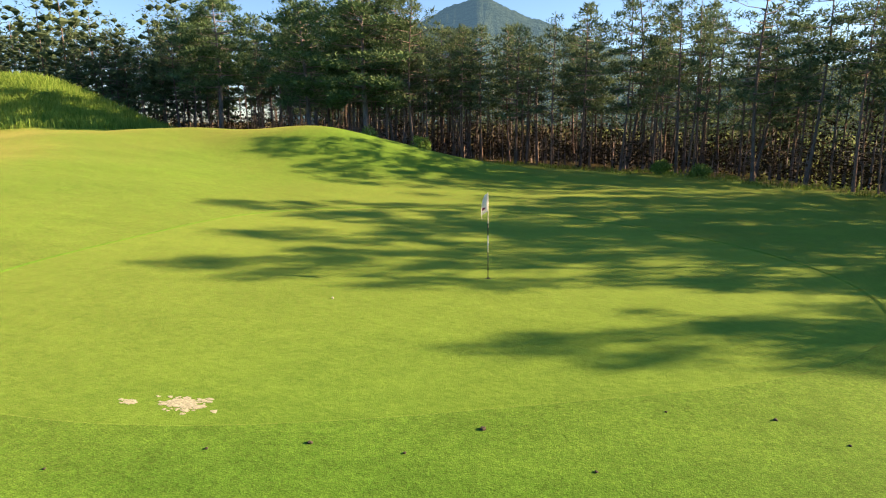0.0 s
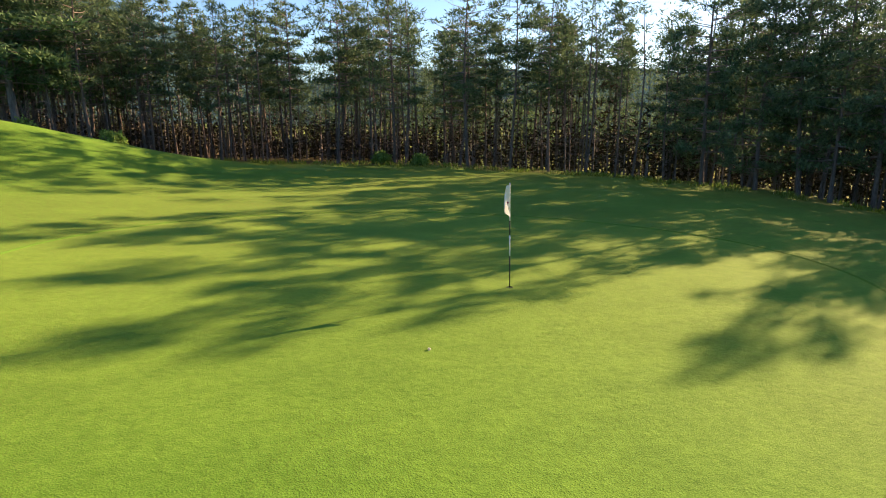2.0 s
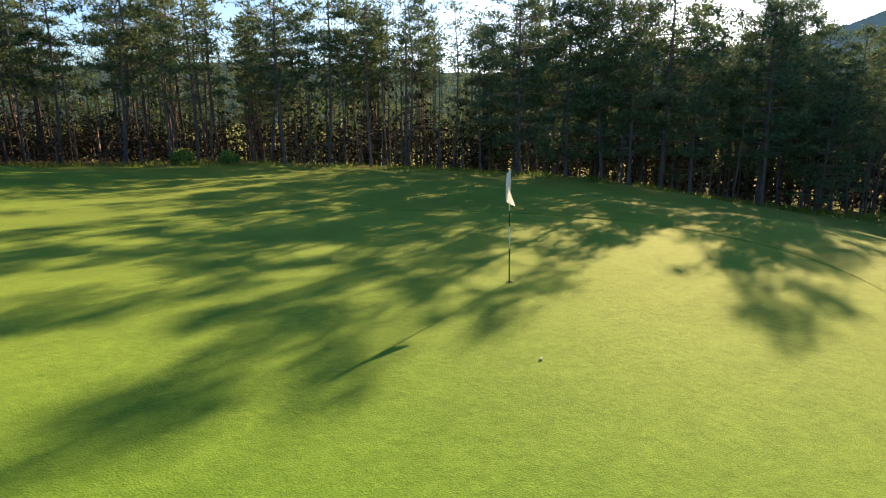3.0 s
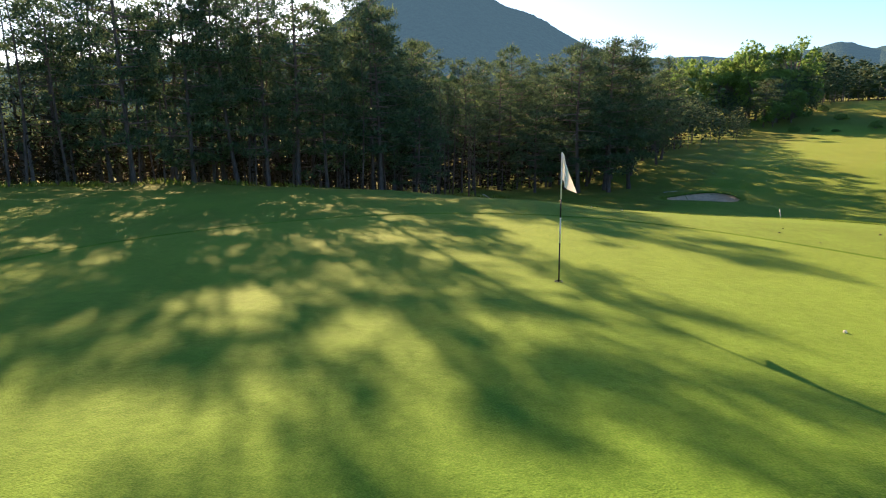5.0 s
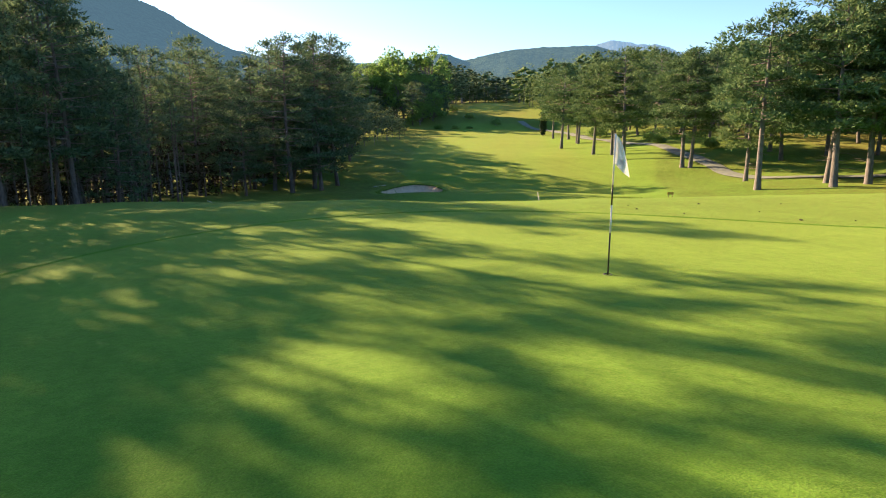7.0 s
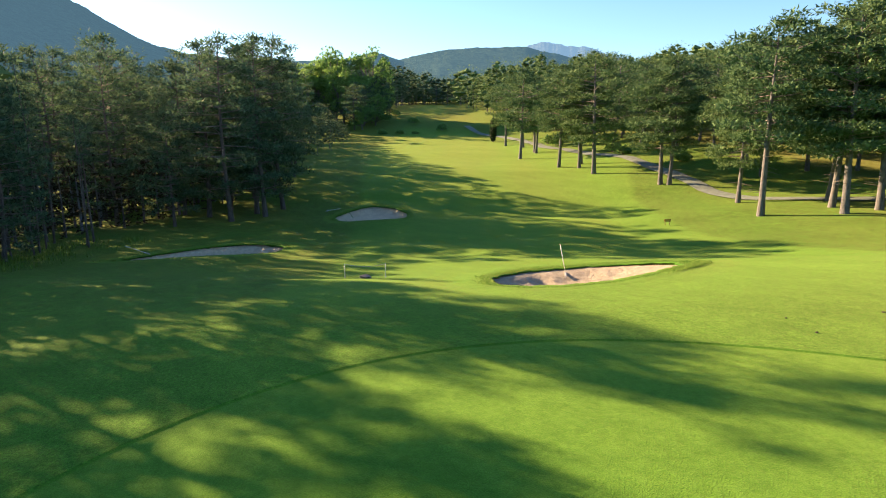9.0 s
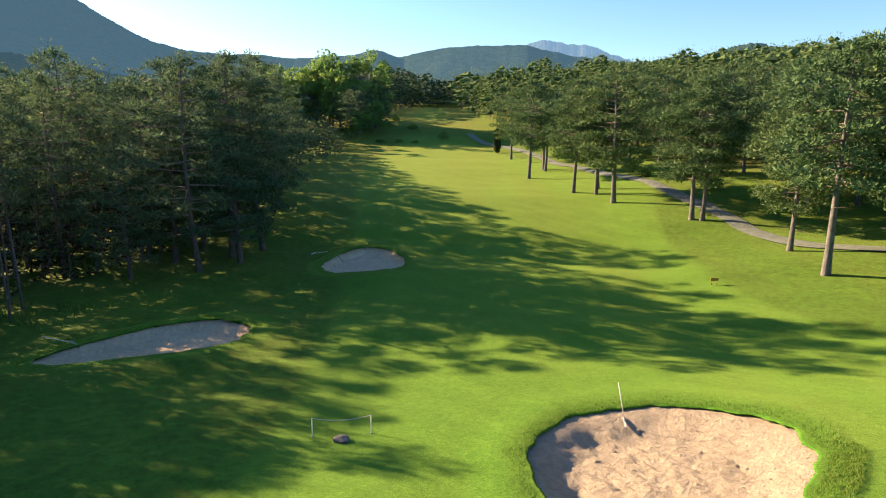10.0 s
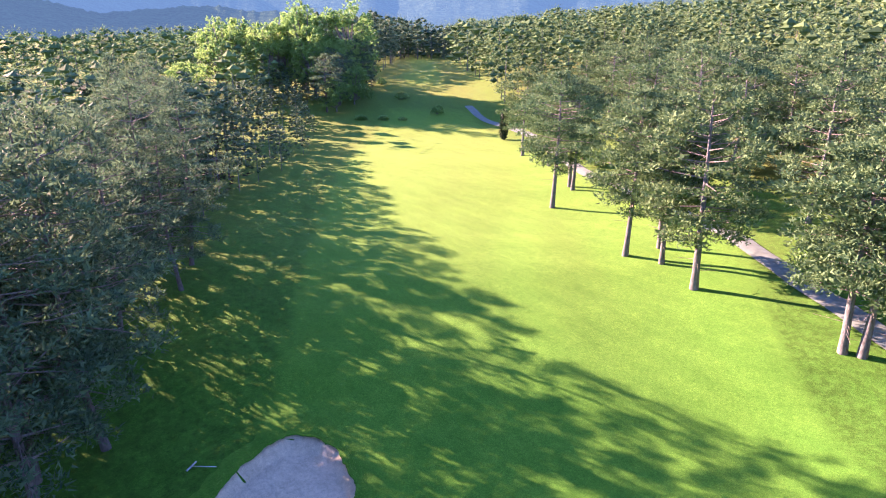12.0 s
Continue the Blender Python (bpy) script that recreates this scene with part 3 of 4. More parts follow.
# a row of them where the wood borders the fairway, each as high as its shadow is long
for i, w in enumerate([10.3, 8.6, 6.8, 4.75, 3.0, 1.15, *np.arange(-3.7, -7.2, -0.8), *np.arange(-8.6, -72, -2.3)]):
    front = float(np.interp(w, *np.array(SHADE_FRONT).T))
    u = front + (33, 38, 41, 35)[i % 4]
    x, y = 0.955 * u - 0.296 * w, 0.296 * u + 0.955 * w
    while inward(x, y, WOOD_EDGE) < 0.8:
        x, y = x + 0.955, y + 0.296
    if free(x, y, 1.3) and tallest(x, y) > 5:
        plant(NEAR_PINES[i % 2] if w > -50 else FULL_PINES[i % 4], x, y, min(1.15, (0.34 * (0.955 * x + 0.296 * y - front) + ground_at(0.955 * front - 0.296 * w, 0.296 * front + 0.955 * w) - ground_at(x, y)) / (13.2 if w > -8 else 13.7)), wide=0.7 if w > -8 else 0.9)

# the wood on the far side of the green, from its edge inwards
rng_wood = random.Random(5)
for (ax, ay), (bx, by) in zip(WOOD_EDGE[1:18], WOOD_EDGE[2:19]):
    run = math.hypot(bx - ax, by - ay)
    nx, ny = -(by - ay) / run, (bx - ax) / run
    for _ in range(int(run * (2.7 if ax < 4 else 1.9 if ax < 12 else 1.2 if ax < 25 else 0.85 if ax < 43 else 1.5))):
        along, deep = rng_wood.random(), 19 * rng_wood.random() ** 1.2
        x, y = ax + (bx - ax) * along + nx * deep, ay + (by - ay) * along + ny * deep
        if inward(x, y, WOOD_EDGE) < 0.3 or not free(x, y, 1.7 + 0.03 * deep):
            continue
        if x > 25 and deep < 9:
            size = min(rng_wood.uniform(0.75, 1.0), 0.97 * tallest(x, y) / 13.4)
            if size > 0.5:
                plant((NEAR_PINES * 2 if x > 43 and deep < 5 else FULL_PINES)[rng_wood.randrange(4)], x, y, size)
        else:
            plant(WOOD_PINES[rng_wood.randrange(6)], x, y, max(0.5, min(rng_wood.uniform(0.8, 1.15), (0.75 if x > 18 else 1.0) * tallest(x, y) / 14.2)))
# the wood on the other side, beyond the path
for _ in range(420):
    x, y = rng_wood.uniform(-8, 92), rng_wood.uniform(-118, -41)
    s = -inward(x, y, RIGHT_EDGE)
    if 0 < s < 24 and free(x, y, 3.7):
        plant(SIDE_PINES[rng_wood.randrange(3)], x, y, rng_wood.uniform(0.78, 1.02))
for kind in KINDS:
    for o in (*kind.children, kind):
        bpy.data.objects.remove(o)


# ---- far woods, past counting ----
def lumps(rng, mids, wide, thick):
    """Uneven leaf masses of eight faces each round the given middles."""
    ball = np.array([(1, 0, 0), (0, 1, 0), (-1, 0, 0), (0, -1, 0), (0, 0, 1), (0, 0, -1)], float)
    faces = np.array([f for k in range(4) for f in ((k, (k + 1) % 4, 4), ((k + 1) % 4, k, 5))])
    n = len(mids)
    spin = rng.uniform(0, 1.57, n)
    c, q = np.cos(spin)[:, None], np.sin(spin)[:, None]
    v = ball[None] * rng.uniform(0.6, 1.3, (n, 6, 1)) * (wide, wide, thick)
    v = np.stack([v[..., 0] * c - v[..., 1] * q, v[..., 0] * q + v[..., 1] * c, v[..., 2]], -1) + np.asarray(mids)[:, None]
    return v.reshape(-1, 3), (faces[None] + 6 * np.arange(n)[:, None, None]).reshape(-1, 3)


def low_pine(seed, tall, bare, spread, clumps, fine, size, solid=True):
    """A light pine for the distance: trunk and crown of leaf masses with needle sprays on them, as arrays."""
    rng = np.random.default_rng(seed)
    tv, tf = [], []
    tube(tv, tf, [(0, 0, -0.3), (0, 0, tall * 0.85)], [0.13, 0.03], 3)
    k = (np.arange(clumps) + rng.uniform(0, 1, clumps)) / clumps
    r = spread * (0.15 + 0.85 * np.sin(np.pi * (0.22 + 0.74 * k)) ** 0.8) * np.sqrt(rng.uniform(0.08, 1.0, clumps)) * 0.85
    ang = np.arange(clumps) * 2.4 + rng.normal(size=clumps) * 0.4
    mids = np.stack([r * np.cos(ang), r * np.sin(ang), tall * (bare + (0.96 - bare) * k)], 1)
    ball = spread * (1.2 / math.sqrt(clumps) + 0.02)
    cv, cf = pads(rng, mids, fine, ball * 0.95, ball * 0.65, size, size * 0.34, 0.5)
    if solid:
        cv, cf = join(lumps(rng, mids, ball * 0.85, ball * 0.55), (cv, cf))
    return np.array([tuple(v) for v in tv]), tf, cv, cf


def mass(name, label, kinds, places, mats, category="trees"):
    """Many light trees joined into one object."""
    verts, faces, slots, base = [], [], [], 0
    rng = np.random.default_rng(len(places))
    for x, y, s in places:
        tv, tf, cv, cf = kinds[rng.integers(len(kinds))]
        ang, wide = rng.uniform(0, 6.28), s * rng.uniform(0.85, 1.25)
        c, q = math.cos(ang), math.sin(ang)
        turn = np.array([[c * wide, -q * wide, 0], [q * wide, c * wide, 0], [0, 0, s]])
        at = np.array([x, y, ground_at(x, y)])
        for v, f, slot in ((tv, tf, 0), (cv, cf, 1)):
            verts.append(v @ turn.T + at)
            faces.extend(tuple(int(i) + base for i in face) for face in f)
            slots.extend([slot] * len(f))
            base += len(v)
    me = bpy.data.meshes.new(name)
    me.from_pydata(np.concatenate(verts).tolist(), [], faces)
    for m in mats:
        me.materials.append(m)
    me.polygons.foreach_set("material_index", slots)
    return tagged(new(name, me), label, category, kind="stuff")


def scatter(rng, count, box, keep, gap):
    out, cells = [], {}
    for _ in range(count):
        x, y = rng.uniform(box[0], box[1]), rng.uniform(box[2], box[3])
        g = gap(x, y)
        cell = (int(x // 10), int(y // 10))
        if any((x - a) ** 2 + (y - b) ** 2 < g * g for i in (-1, 0, 1) for j in (-1, 0, 1) for a, b in cells.get((cell[0] + i, cell[1] + j), ())):
            continue
        if keep(x, y):
            cells.setdefault(cell, []).append((x, y))
            out.append((x, y, rng.uniform(0.58, 1.15)))
    return out


def pole_pine(seed, tall, bare):
    """A thin suppressed pine: trunk with dead branches, and a small thin crown, as arrays."""
    rng = np.random.default_rng(seed)
    tv, tf, mids = [], [], []
    bow = rng.normal(size=2) * 0.25
    spine = lambda k: np.array([bow[0] * math.sin(3 * k), bow[1] * math.sin(2.4 * k), tall * k])
    tube(tv, tf, [spine(k) - (0, 0, 0.3 * (k == 0)) for k in (0, 0.3, 0.6, 1)], [0.075, 0.06, 0.042, 0.012], 5)
    for _ in range(26):
        k, ang, long = rng.uniform(0.12, bare + 0.1), rng.uniform(0, 6.28), rng.uniform(0.4, 1.5)
        tip = spine(k) + np.array([math.cos(ang), math.sin(ang), rng.uniform(-0.35, 0.3)]) * long
        tube(tv, tf, [spine(k), tip], [0.016, 0.005], 3)
    for _ in range(14):
        k, ang = rng.uniform(bare, 1), rng.uniform(0, 6.28)
        tip = spine(k) + np.array([math.cos(ang), math.sin(ang), 0.25]) * rng.uniform(0.3, 1.0) * (1.25 - k)
        tube(tv, tf, [spine(k), tip], [0.012, 0.004], 3)
        mids.append(tip)
    return (np.array([tuple(v) for v in tv]), tf, *pads(rng, mids, 15, 0.26, 0.12, 0.34, 0.09))


POLE_PINES = [pole_pine(131 + i, (11.0, 9.5, 12.0, 10.0)[i], (0.62, 0.7, 0.56, 0.66)[i]) for i in range(4)]
LOW_PINES = [low_pine(70 + i, 13.5, (0.34, 0.28, 0.4, 0.24)[i], (3.5, 3.9, 3.2, 3.7)[i], 28, 23, 0.44) for i in range(4)]
BACK_PINES = [low_pine(90 + i, 14.0, (0.25, 0.33, 0.2)[i], (1.9, 2.2, 2.0)[i], 24, 22, 0.36, False) for i in range(3)]
BANK_PINES = [low_pine(190 + i, 14.0, (0.25, 0.33, 0.2)[i], (2.1, 2.4, 2.2)[i], 24, 20, 0.36) for i in range(3)]
FAR_PINES = [low_pine(80 + i, 12.0, 0.1, (3.6, 4.1, 3.8)[i], 10, 16, 0.72) for i in range(3)]
YOUNG_PINES = [low_pine(160 + i, (5.0, 6.5, 4.2)[i], 0.03, (1.7, 1.9, 1.6)[i], 9, 13, 0.6, False) for i in range(3)]
UNDERGROWTH = [low_pine(60 + i, (1.6, 2.6, 3.4)[i], 0.02, (1.0, 1.1, 1.0)[i], 7, 13, 0.42, False) for i in range(3)]
rng_far = random.Random(9)
mass("pine_wood", "dense dark pine wood behind the first trees", BACK_PINES,
     [(x, y, min(s, tallest(x, y) / 14.5)) for x, y, s in
      scatter(rng_far, 7000, (-36, 26, 30, 110), lambda x, y: 16 < inward(x, y, WOOD_EDGE) < 44, lambda x, y: 2.9)], (BARK, NEEDLES))
mass("bank_wood", "dense pine wood above the grassy bank", BANK_PINES,
     [(x, y, min(s * 1.3, tallest(x, y) / 14.5)) for x, y, s in
      scatter(rng_far, 3000, (-125, -30, 30, 90), lambda x, y: (16 if x > -45 else 2) < inward(x, y, WOOD_EDGE) < 26, lambda x, y: 2.7)], (BARK_WOOD, NEEDLES))
poles = []
for (ax, ay), (bx, by) in zip(WOOD_EDGE[2:14], WOOD_EDGE[3:15]):
    run = math.hypot(bx - ax, by - ay)
    nx, ny = -(by - ay) / run, (bx - ax) / run
    for _ in range(int(run * 2.6)):
        along, deep = rng_far.random(), 0.5 + 13 * rng_far.random()
        x, y = ax + (bx - ax) * along + nx * deep, ay + (by - ay) * along + ny * deep
        if inward(x, y, WOOD_EDGE) > 0.3 and free(x, y, 0.8):
            poles.append((x, y, max(0.45, min(rng_far.uniform(0.75, 1.2), 0.9 * tallest(x, y) / 11))))
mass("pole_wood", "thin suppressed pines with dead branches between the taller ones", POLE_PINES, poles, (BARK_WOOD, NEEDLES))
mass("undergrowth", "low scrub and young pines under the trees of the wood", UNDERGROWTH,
     scatter(rng_far, 2600, (-70, 48, -10, 80), lambda x, y: (2.5 if x < 20 else 5) < inward(x, y, WOOD_EDGE) < (30 if x < 20 else 18), lambda x, y: 1.5 if x < 20 else 2.0), (TWIG, SHADE_SCRUB), "scrub")
# added filler pines, coloured dark where the wood's depth lies in shade
mass("young_wood", "young pines filling the depth of the wood, darkened for its shade", YOUNG_PINES,
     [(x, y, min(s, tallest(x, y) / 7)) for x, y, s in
      scatter(rng_far, 11000, (-80, 100, -40, 100), lambda x, y: (18 if x < 20 else 4.5) < inward(x, y, WOOD_EDGE) < (44 if x < 24 else 30), lambda x, y: 2.0)], (BARK, SHADE_SCRUB), "pines")
mass("back_wood", "deep shaded pines behind the edge of the wood", BACK_PINES,
     [(x, y, min(s * 1.05, 0.84 * tallest(x, y) / 14.5)) for x, y, s in
      scatter(rng_far, 7000, (22, 80, -30, 80), lambda x, y: 11 < inward(x, y, WOOD_EDGE) < (58 if y > 8 else 31), lambda x, y: 3.9)], (BARK, NEEDLES))
mass("valley_wood", "dark woods in the valley beyond the fairway pines", FAR_PINES,
     scatter(rng_far, 9000, (20, 420, -190, 130), lambda x, y: (20 if x > 62 else 60) < inward(x, y, WOOD_EDGE) < 170, lambda x, y: 7.2), (BARK, HAZE_CANOPY))
mass("fairway_side_wood", "pines and low trees lining the far fairway", LOW_PINES,
     [(x, y, min(s * 1.1, 0.88 * tallest(x, y) / 13.5)) for x, y, s in
      scatter(rng_far, 5000, (56, 270, -215, -20), lambda x, y: 0.8 < inward(x, y, WOOD_EDGE) < 21 and tallest(x, y) > 4, lambda x, y: 3.5)], (BARK, NEEDLES))
mass("hillside_wood", "pine wood climbing the hillside beyond the path", LOW_PINES,
     scatter(rng_far, 6000, (-60, 140, -190, -38), lambda x, y: (22 if -8 < x < 92 else 1) < -inward(x, y, RIGHT_EDGE) < 62, lambda x, y: 4.9), (BARK, HAZE_CANOPY))
mass("upper_wood", "far pine wood on the upper hillside", FAR_PINES,
     scatter(rng_far, 12000, (-60, 420, -420, -80), lambda x, y: (61 if x < 130 else 1) < -inward(x, y, RIGHT_EDGE) < 280, lambda x, y: 6.9), (BARK, HAZE_CANOPY))
mass("end_wood", "dark conifers closing the far end of the fairway", FAR_PINES,
     scatter(rng_far, 3000, (200, 420, -330, -150), lambda x, y: 272 < x * ALONG.x + y * ALONG.y < 360 and abs(x * ACROSS.x + y * ACROSS.y) < 46, lambda x, y: 4.4), (BARK, NEEDLES))


# ---- distance ----
def hill_material(name, low, high, haze, amount, scale=0.02):
    """Wooded slopes far off, given a faint blue glow that imitates hazy air."""
    m, t, b = material(name, 1.0, 0.0)
    n = mix(t, 0.5, ramp(t, grain(t, scale, 6, 0.65), [(0.3, low), (0.7, high)]), ramp(t, grain(t, scale * 5, 5, 0.75), [(0.4, low), (0.6, high)]))
    t.links.new(n, b.inputs["Base Color"])
    relief(t, b, grain(t, scale * 4, 5, 0.75), 1.0, 0.35 / scale)
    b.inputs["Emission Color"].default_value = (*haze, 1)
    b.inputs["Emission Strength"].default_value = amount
    return m


def ridge(name, far, start, end, knots, mat, label, foot=-30, deep=0.45):
    """A mountain range seen from the green: a strip from heading start to end (degrees clockwise from +y), its crest
    at the given (share, elevation in degrees) knots."""
    wide, tall = 360, 16
    verts, faces = [], []
    for i in range(wide + 1):
        k = i / wide
        head = radians(start + (end - start) * k)
        top = far * math.tan(radians(float(glide(np.array([k]), knots)[0]))) + 0.006 * far * noise.fractal((k * 9, far, 0), 0.8, 2.1, 5)
        for j in range(tall + 1):
            q = j / tall
            d = far * (1 - deep * (1 - q)) * (1 + 0.02 * (1 - q) * q * noise.noise((k * 14, q * 3, far)))
            bulge = 0.035 * top * noise.fractal((k * 16, q * 4, far + 3), 0.8, 2.1, 5) * (q * (1 - q) * 4) + 2.2 * noise.noise((k * 170, far, 5)) * (j == tall)
            verts.append((d * math.sin(head), d * math.cos(head), foot + (top - foot) * q ** 1.15 + bulge))
            if i < wide and j < tall:
                a = i * (tall + 1) + j
                faces.append((a, a + tall + 1, a + tall + 2, a + 1))
    return tagged(mesh_object(name, verts, faces, mat), label, "mountain", kind="structure")


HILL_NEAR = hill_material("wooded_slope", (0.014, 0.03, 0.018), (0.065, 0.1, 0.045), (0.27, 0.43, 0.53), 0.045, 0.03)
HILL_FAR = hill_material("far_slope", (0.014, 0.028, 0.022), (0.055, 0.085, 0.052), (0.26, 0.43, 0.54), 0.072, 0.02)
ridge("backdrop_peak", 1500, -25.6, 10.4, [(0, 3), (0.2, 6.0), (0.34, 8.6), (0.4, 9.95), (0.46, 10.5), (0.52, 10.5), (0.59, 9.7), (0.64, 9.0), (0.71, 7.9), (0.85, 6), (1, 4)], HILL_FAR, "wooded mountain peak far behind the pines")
ridge("backdrop_mountain", 1300, 50.5, 120.5, [(0, 3.6), (0.3, 5.6), (0.39, 6.7), (0.43, 7.5), (0.5, 11), (0.56, 12.5), (0.62, 11.6), (0.664, 10.1), (0.72, 8.3), (0.75, 7.1), (0.78, 6.2), (0.81, 5.6), (0.86, 5.2), (0.93, 4.2), (1, 1)], HILL_FAR, "big wooded mountain with blue haze painted as glow")
ridge("backdrop_hills", 1800, 100, 175, [(0, 5), (0.17, 5.15), (0.23, 5.0), (0.287, 5.3), (0.316, 5.7), (0.347, 5.3), (0.37, 5.8), (0.395, 6.2), (0.444, 6.15), (0.495, 6.0), (0.544, 5.35), (0.6, 4.8), (1, 4.5)], HILL_FAR, "long wooded hills with blue haze painted as glow")
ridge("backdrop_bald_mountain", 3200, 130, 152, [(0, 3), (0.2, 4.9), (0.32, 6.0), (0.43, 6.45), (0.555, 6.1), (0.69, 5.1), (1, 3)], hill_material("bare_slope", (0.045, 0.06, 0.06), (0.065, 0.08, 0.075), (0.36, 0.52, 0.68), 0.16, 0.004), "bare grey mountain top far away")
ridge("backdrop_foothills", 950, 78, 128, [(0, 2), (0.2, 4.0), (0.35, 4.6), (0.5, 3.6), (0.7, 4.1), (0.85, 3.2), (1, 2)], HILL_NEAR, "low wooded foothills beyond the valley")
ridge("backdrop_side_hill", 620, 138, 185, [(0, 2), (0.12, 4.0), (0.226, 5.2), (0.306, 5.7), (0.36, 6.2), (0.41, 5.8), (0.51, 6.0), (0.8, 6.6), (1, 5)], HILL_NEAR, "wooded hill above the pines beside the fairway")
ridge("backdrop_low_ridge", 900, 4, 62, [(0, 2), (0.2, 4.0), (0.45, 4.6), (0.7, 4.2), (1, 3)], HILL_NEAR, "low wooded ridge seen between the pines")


# ---- things along the hole ----
def part(name, bm, mat, parent, label=""):
    """Links a bmesh as one mesh under a thing or a part."""
    me = bpy.data.meshes.new(name)
    bm.to_mesh(me)
    bm.free()
    me.materials.append(mat)
    ob = new(name, me)
    ob.parent = parent
    return tagged(ob, label) if label else ob


def rod(a, b, r0, r1=None, sides=10):
    bm = bmesh.new()
    v, f = [], []
    tube(v, f, [a, b], [r0, r0 if r1 is None else r1], sides)
    vs = [bm.verts.new(p) for p in v]
    for q in f:
        bm.faces.new([vs[i] for i in q])
    bm.faces.new(list(reversed(vs[:sides])))
    bm.faces.new(vs[sides:])
    for q in bm.faces:
        q.smooth = len(q.verts) == 4
    return bm


def block(w, d, h, at=(0, 0, 0), bevel=0.01):
    bm = bmesh.new()
    bmesh.ops.create_cube(bm, size=1, matrix=Matrix.Translation(at) @ Matrix.Diagonal((w, d, h, 1)))
    bmesh.ops.bevel(bm, geom=bm.edges[:], offset=bevel, segments=2, affect="EDGES")
    return bm


WHITE = plain_material("white_paint", (0.78, 0.78, 0.76), 0.45, 0.04)
BLACK = plain_material("black_paint", (0.02, 0.022, 0.02), 0.4, 0.1)
CLOTH = leaf_material("white_cloth", (0.78, 0.78, 0.8), (0.84, 0.84, 0.85), 0.35, 0.8)
LOGO = plain_material("plum_print", (0.22, 0.05, 0.12), 0.7)
WOODEN = plain_material("weathered_wood", (0.2, 0.15, 0.09), 0.8, 0.3, 14)
PLASTIC = plain_material("grey_plastic", (0.4, 0.42, 0.44), 0.5)
SIGN = plain_material("yellow_brown_paint", (0.36, 0.25, 0.05), 0.6, 0.15)
DARK_STONE = plain_material("dark_stone", (0.16, 0.15, 0.14), 0.9, 0.35, 9)
DIRT = plain_material("dark_earth", (0.05, 0.05, 0.035), 0.95, 0.4, 30)
SCAR = plain_material("sandy_soil", (0.33, 0.36, 0.25), 0.95, 0.35, 30)


def golf_flag():
    thing = tagged(new("golf_flag"), "white golf flag on a black and white striped pole", "flag")
    base = ground_at(0, 0) - 0.03
    thing.location = (0, 0, base)
    at = lambda h: (-0.016 * h, 0.014 * h, h)
    for a, b, mat in ((0.0, 0.66, BLACK), (0.66, 1.08, WHITE), (1.08, 1.38, BLACK), (1.38, 2.13, WHITE)):
        part("pole_band", rod(at(a), at(b), 0.012), mat, thing, "black pole band" if mat is BLACK else "white pole band")
    cup = bmesh.new()
    rings = [(0.054, -0.1), (0.054, 0.012), (0.066, 0.012), (0.07, 0.002)]
    loops = [[cup.verts.new((r * math.cos(k * math.tau / 24), r * math.sin(k * math.tau / 24), z)) for k in range(24)] for r, z in rings]
    for lo, hi in zip(loops, loops[1:]):
        for k in range(24):
            cup.faces.new((lo[k], lo[(k + 1) % 24], hi[(k + 1) % 24], hi[k]))
    cup.faces.new(loops[0])
    part("cup", cup, BLACK, thing, "black hole cup with rim")
    # the cloth hangs from the pole's top in slack folds
    away = Vector((-0.75, -0.66, 0))
    across = Vector((0.66, -0.75, 0))
    def cloth_at(q, k):
        wide = 0.19 * (0.25 + 0.95 * q ** 0.7) * (1 - max(0.0, q - 0.75) * (1 - k))
        fold = 0.1 * math.sin(k * 5.5 + q * 2) * (0.3 + q) + 0.03 * math.sin(k * 4 + 1)
        drop = 0.58 * q * (0.72 + 0.28 * k) + 0.05 * k
        return Vector(at(2.12 - drop)) + away * (wide * k + 0.008) + across * fold * k
    def sheet(rows, cols, lo, hi, near, far, lift):
        bm = bmesh.new()
        grid = [[bm.verts.new(cloth_at(lo + (hi - lo) * i / rows, near + (far - near) * j / cols) + across * lift) for j in range(cols + 1)] for i in range(rows + 1)]
        for i in range(rows):
            for j in range(cols):
                if lift == 0 or math.hypot(2 * (i + 0.5) / rows - 1, 2 * (j + 0.5) / cols - 1) < 1:
                    bm.faces.new((grid[i][j], grid[i][j + 1], grid[i + 1][j + 1], grid[i + 1][j])).smooth = True
        return bm
    cloth = part("flag", sheet(16, 14, 0, 1, 0, 1, 0), CLOTH, thing, "drooping white cloth flag")
    part("emblem", sheet(10, 10, 0.66, 0.8, 0.35, 0.72, 0.004), LOGO, cloth, "small round plum emblem")


golf_flag()


def golf_ball(x, y):
    bm = bmesh.new()
    bmesh.ops.create_icosphere(bm, subdivisions=3, radius=0.0214)
    for v in bm.verts:
        v.co *= 1 - 0.02 * max(0, noise.noise(v.co * 160))
    me = bpy.data.meshes.new("golf_ball")
    bm.to_mesh(me)
    bm.free()
    me.materials.append(CLOTH)
    me.polygons.foreach_set("use_smooth", [True] * len(me.polygons))
    ob = tagged(new("golf_ball", me), "small white golf ball lying on the green", "ball")
    ob.location = (x, y, float(height(x, y)) + 0.013)


golf_ball(-2.97, -2.79)


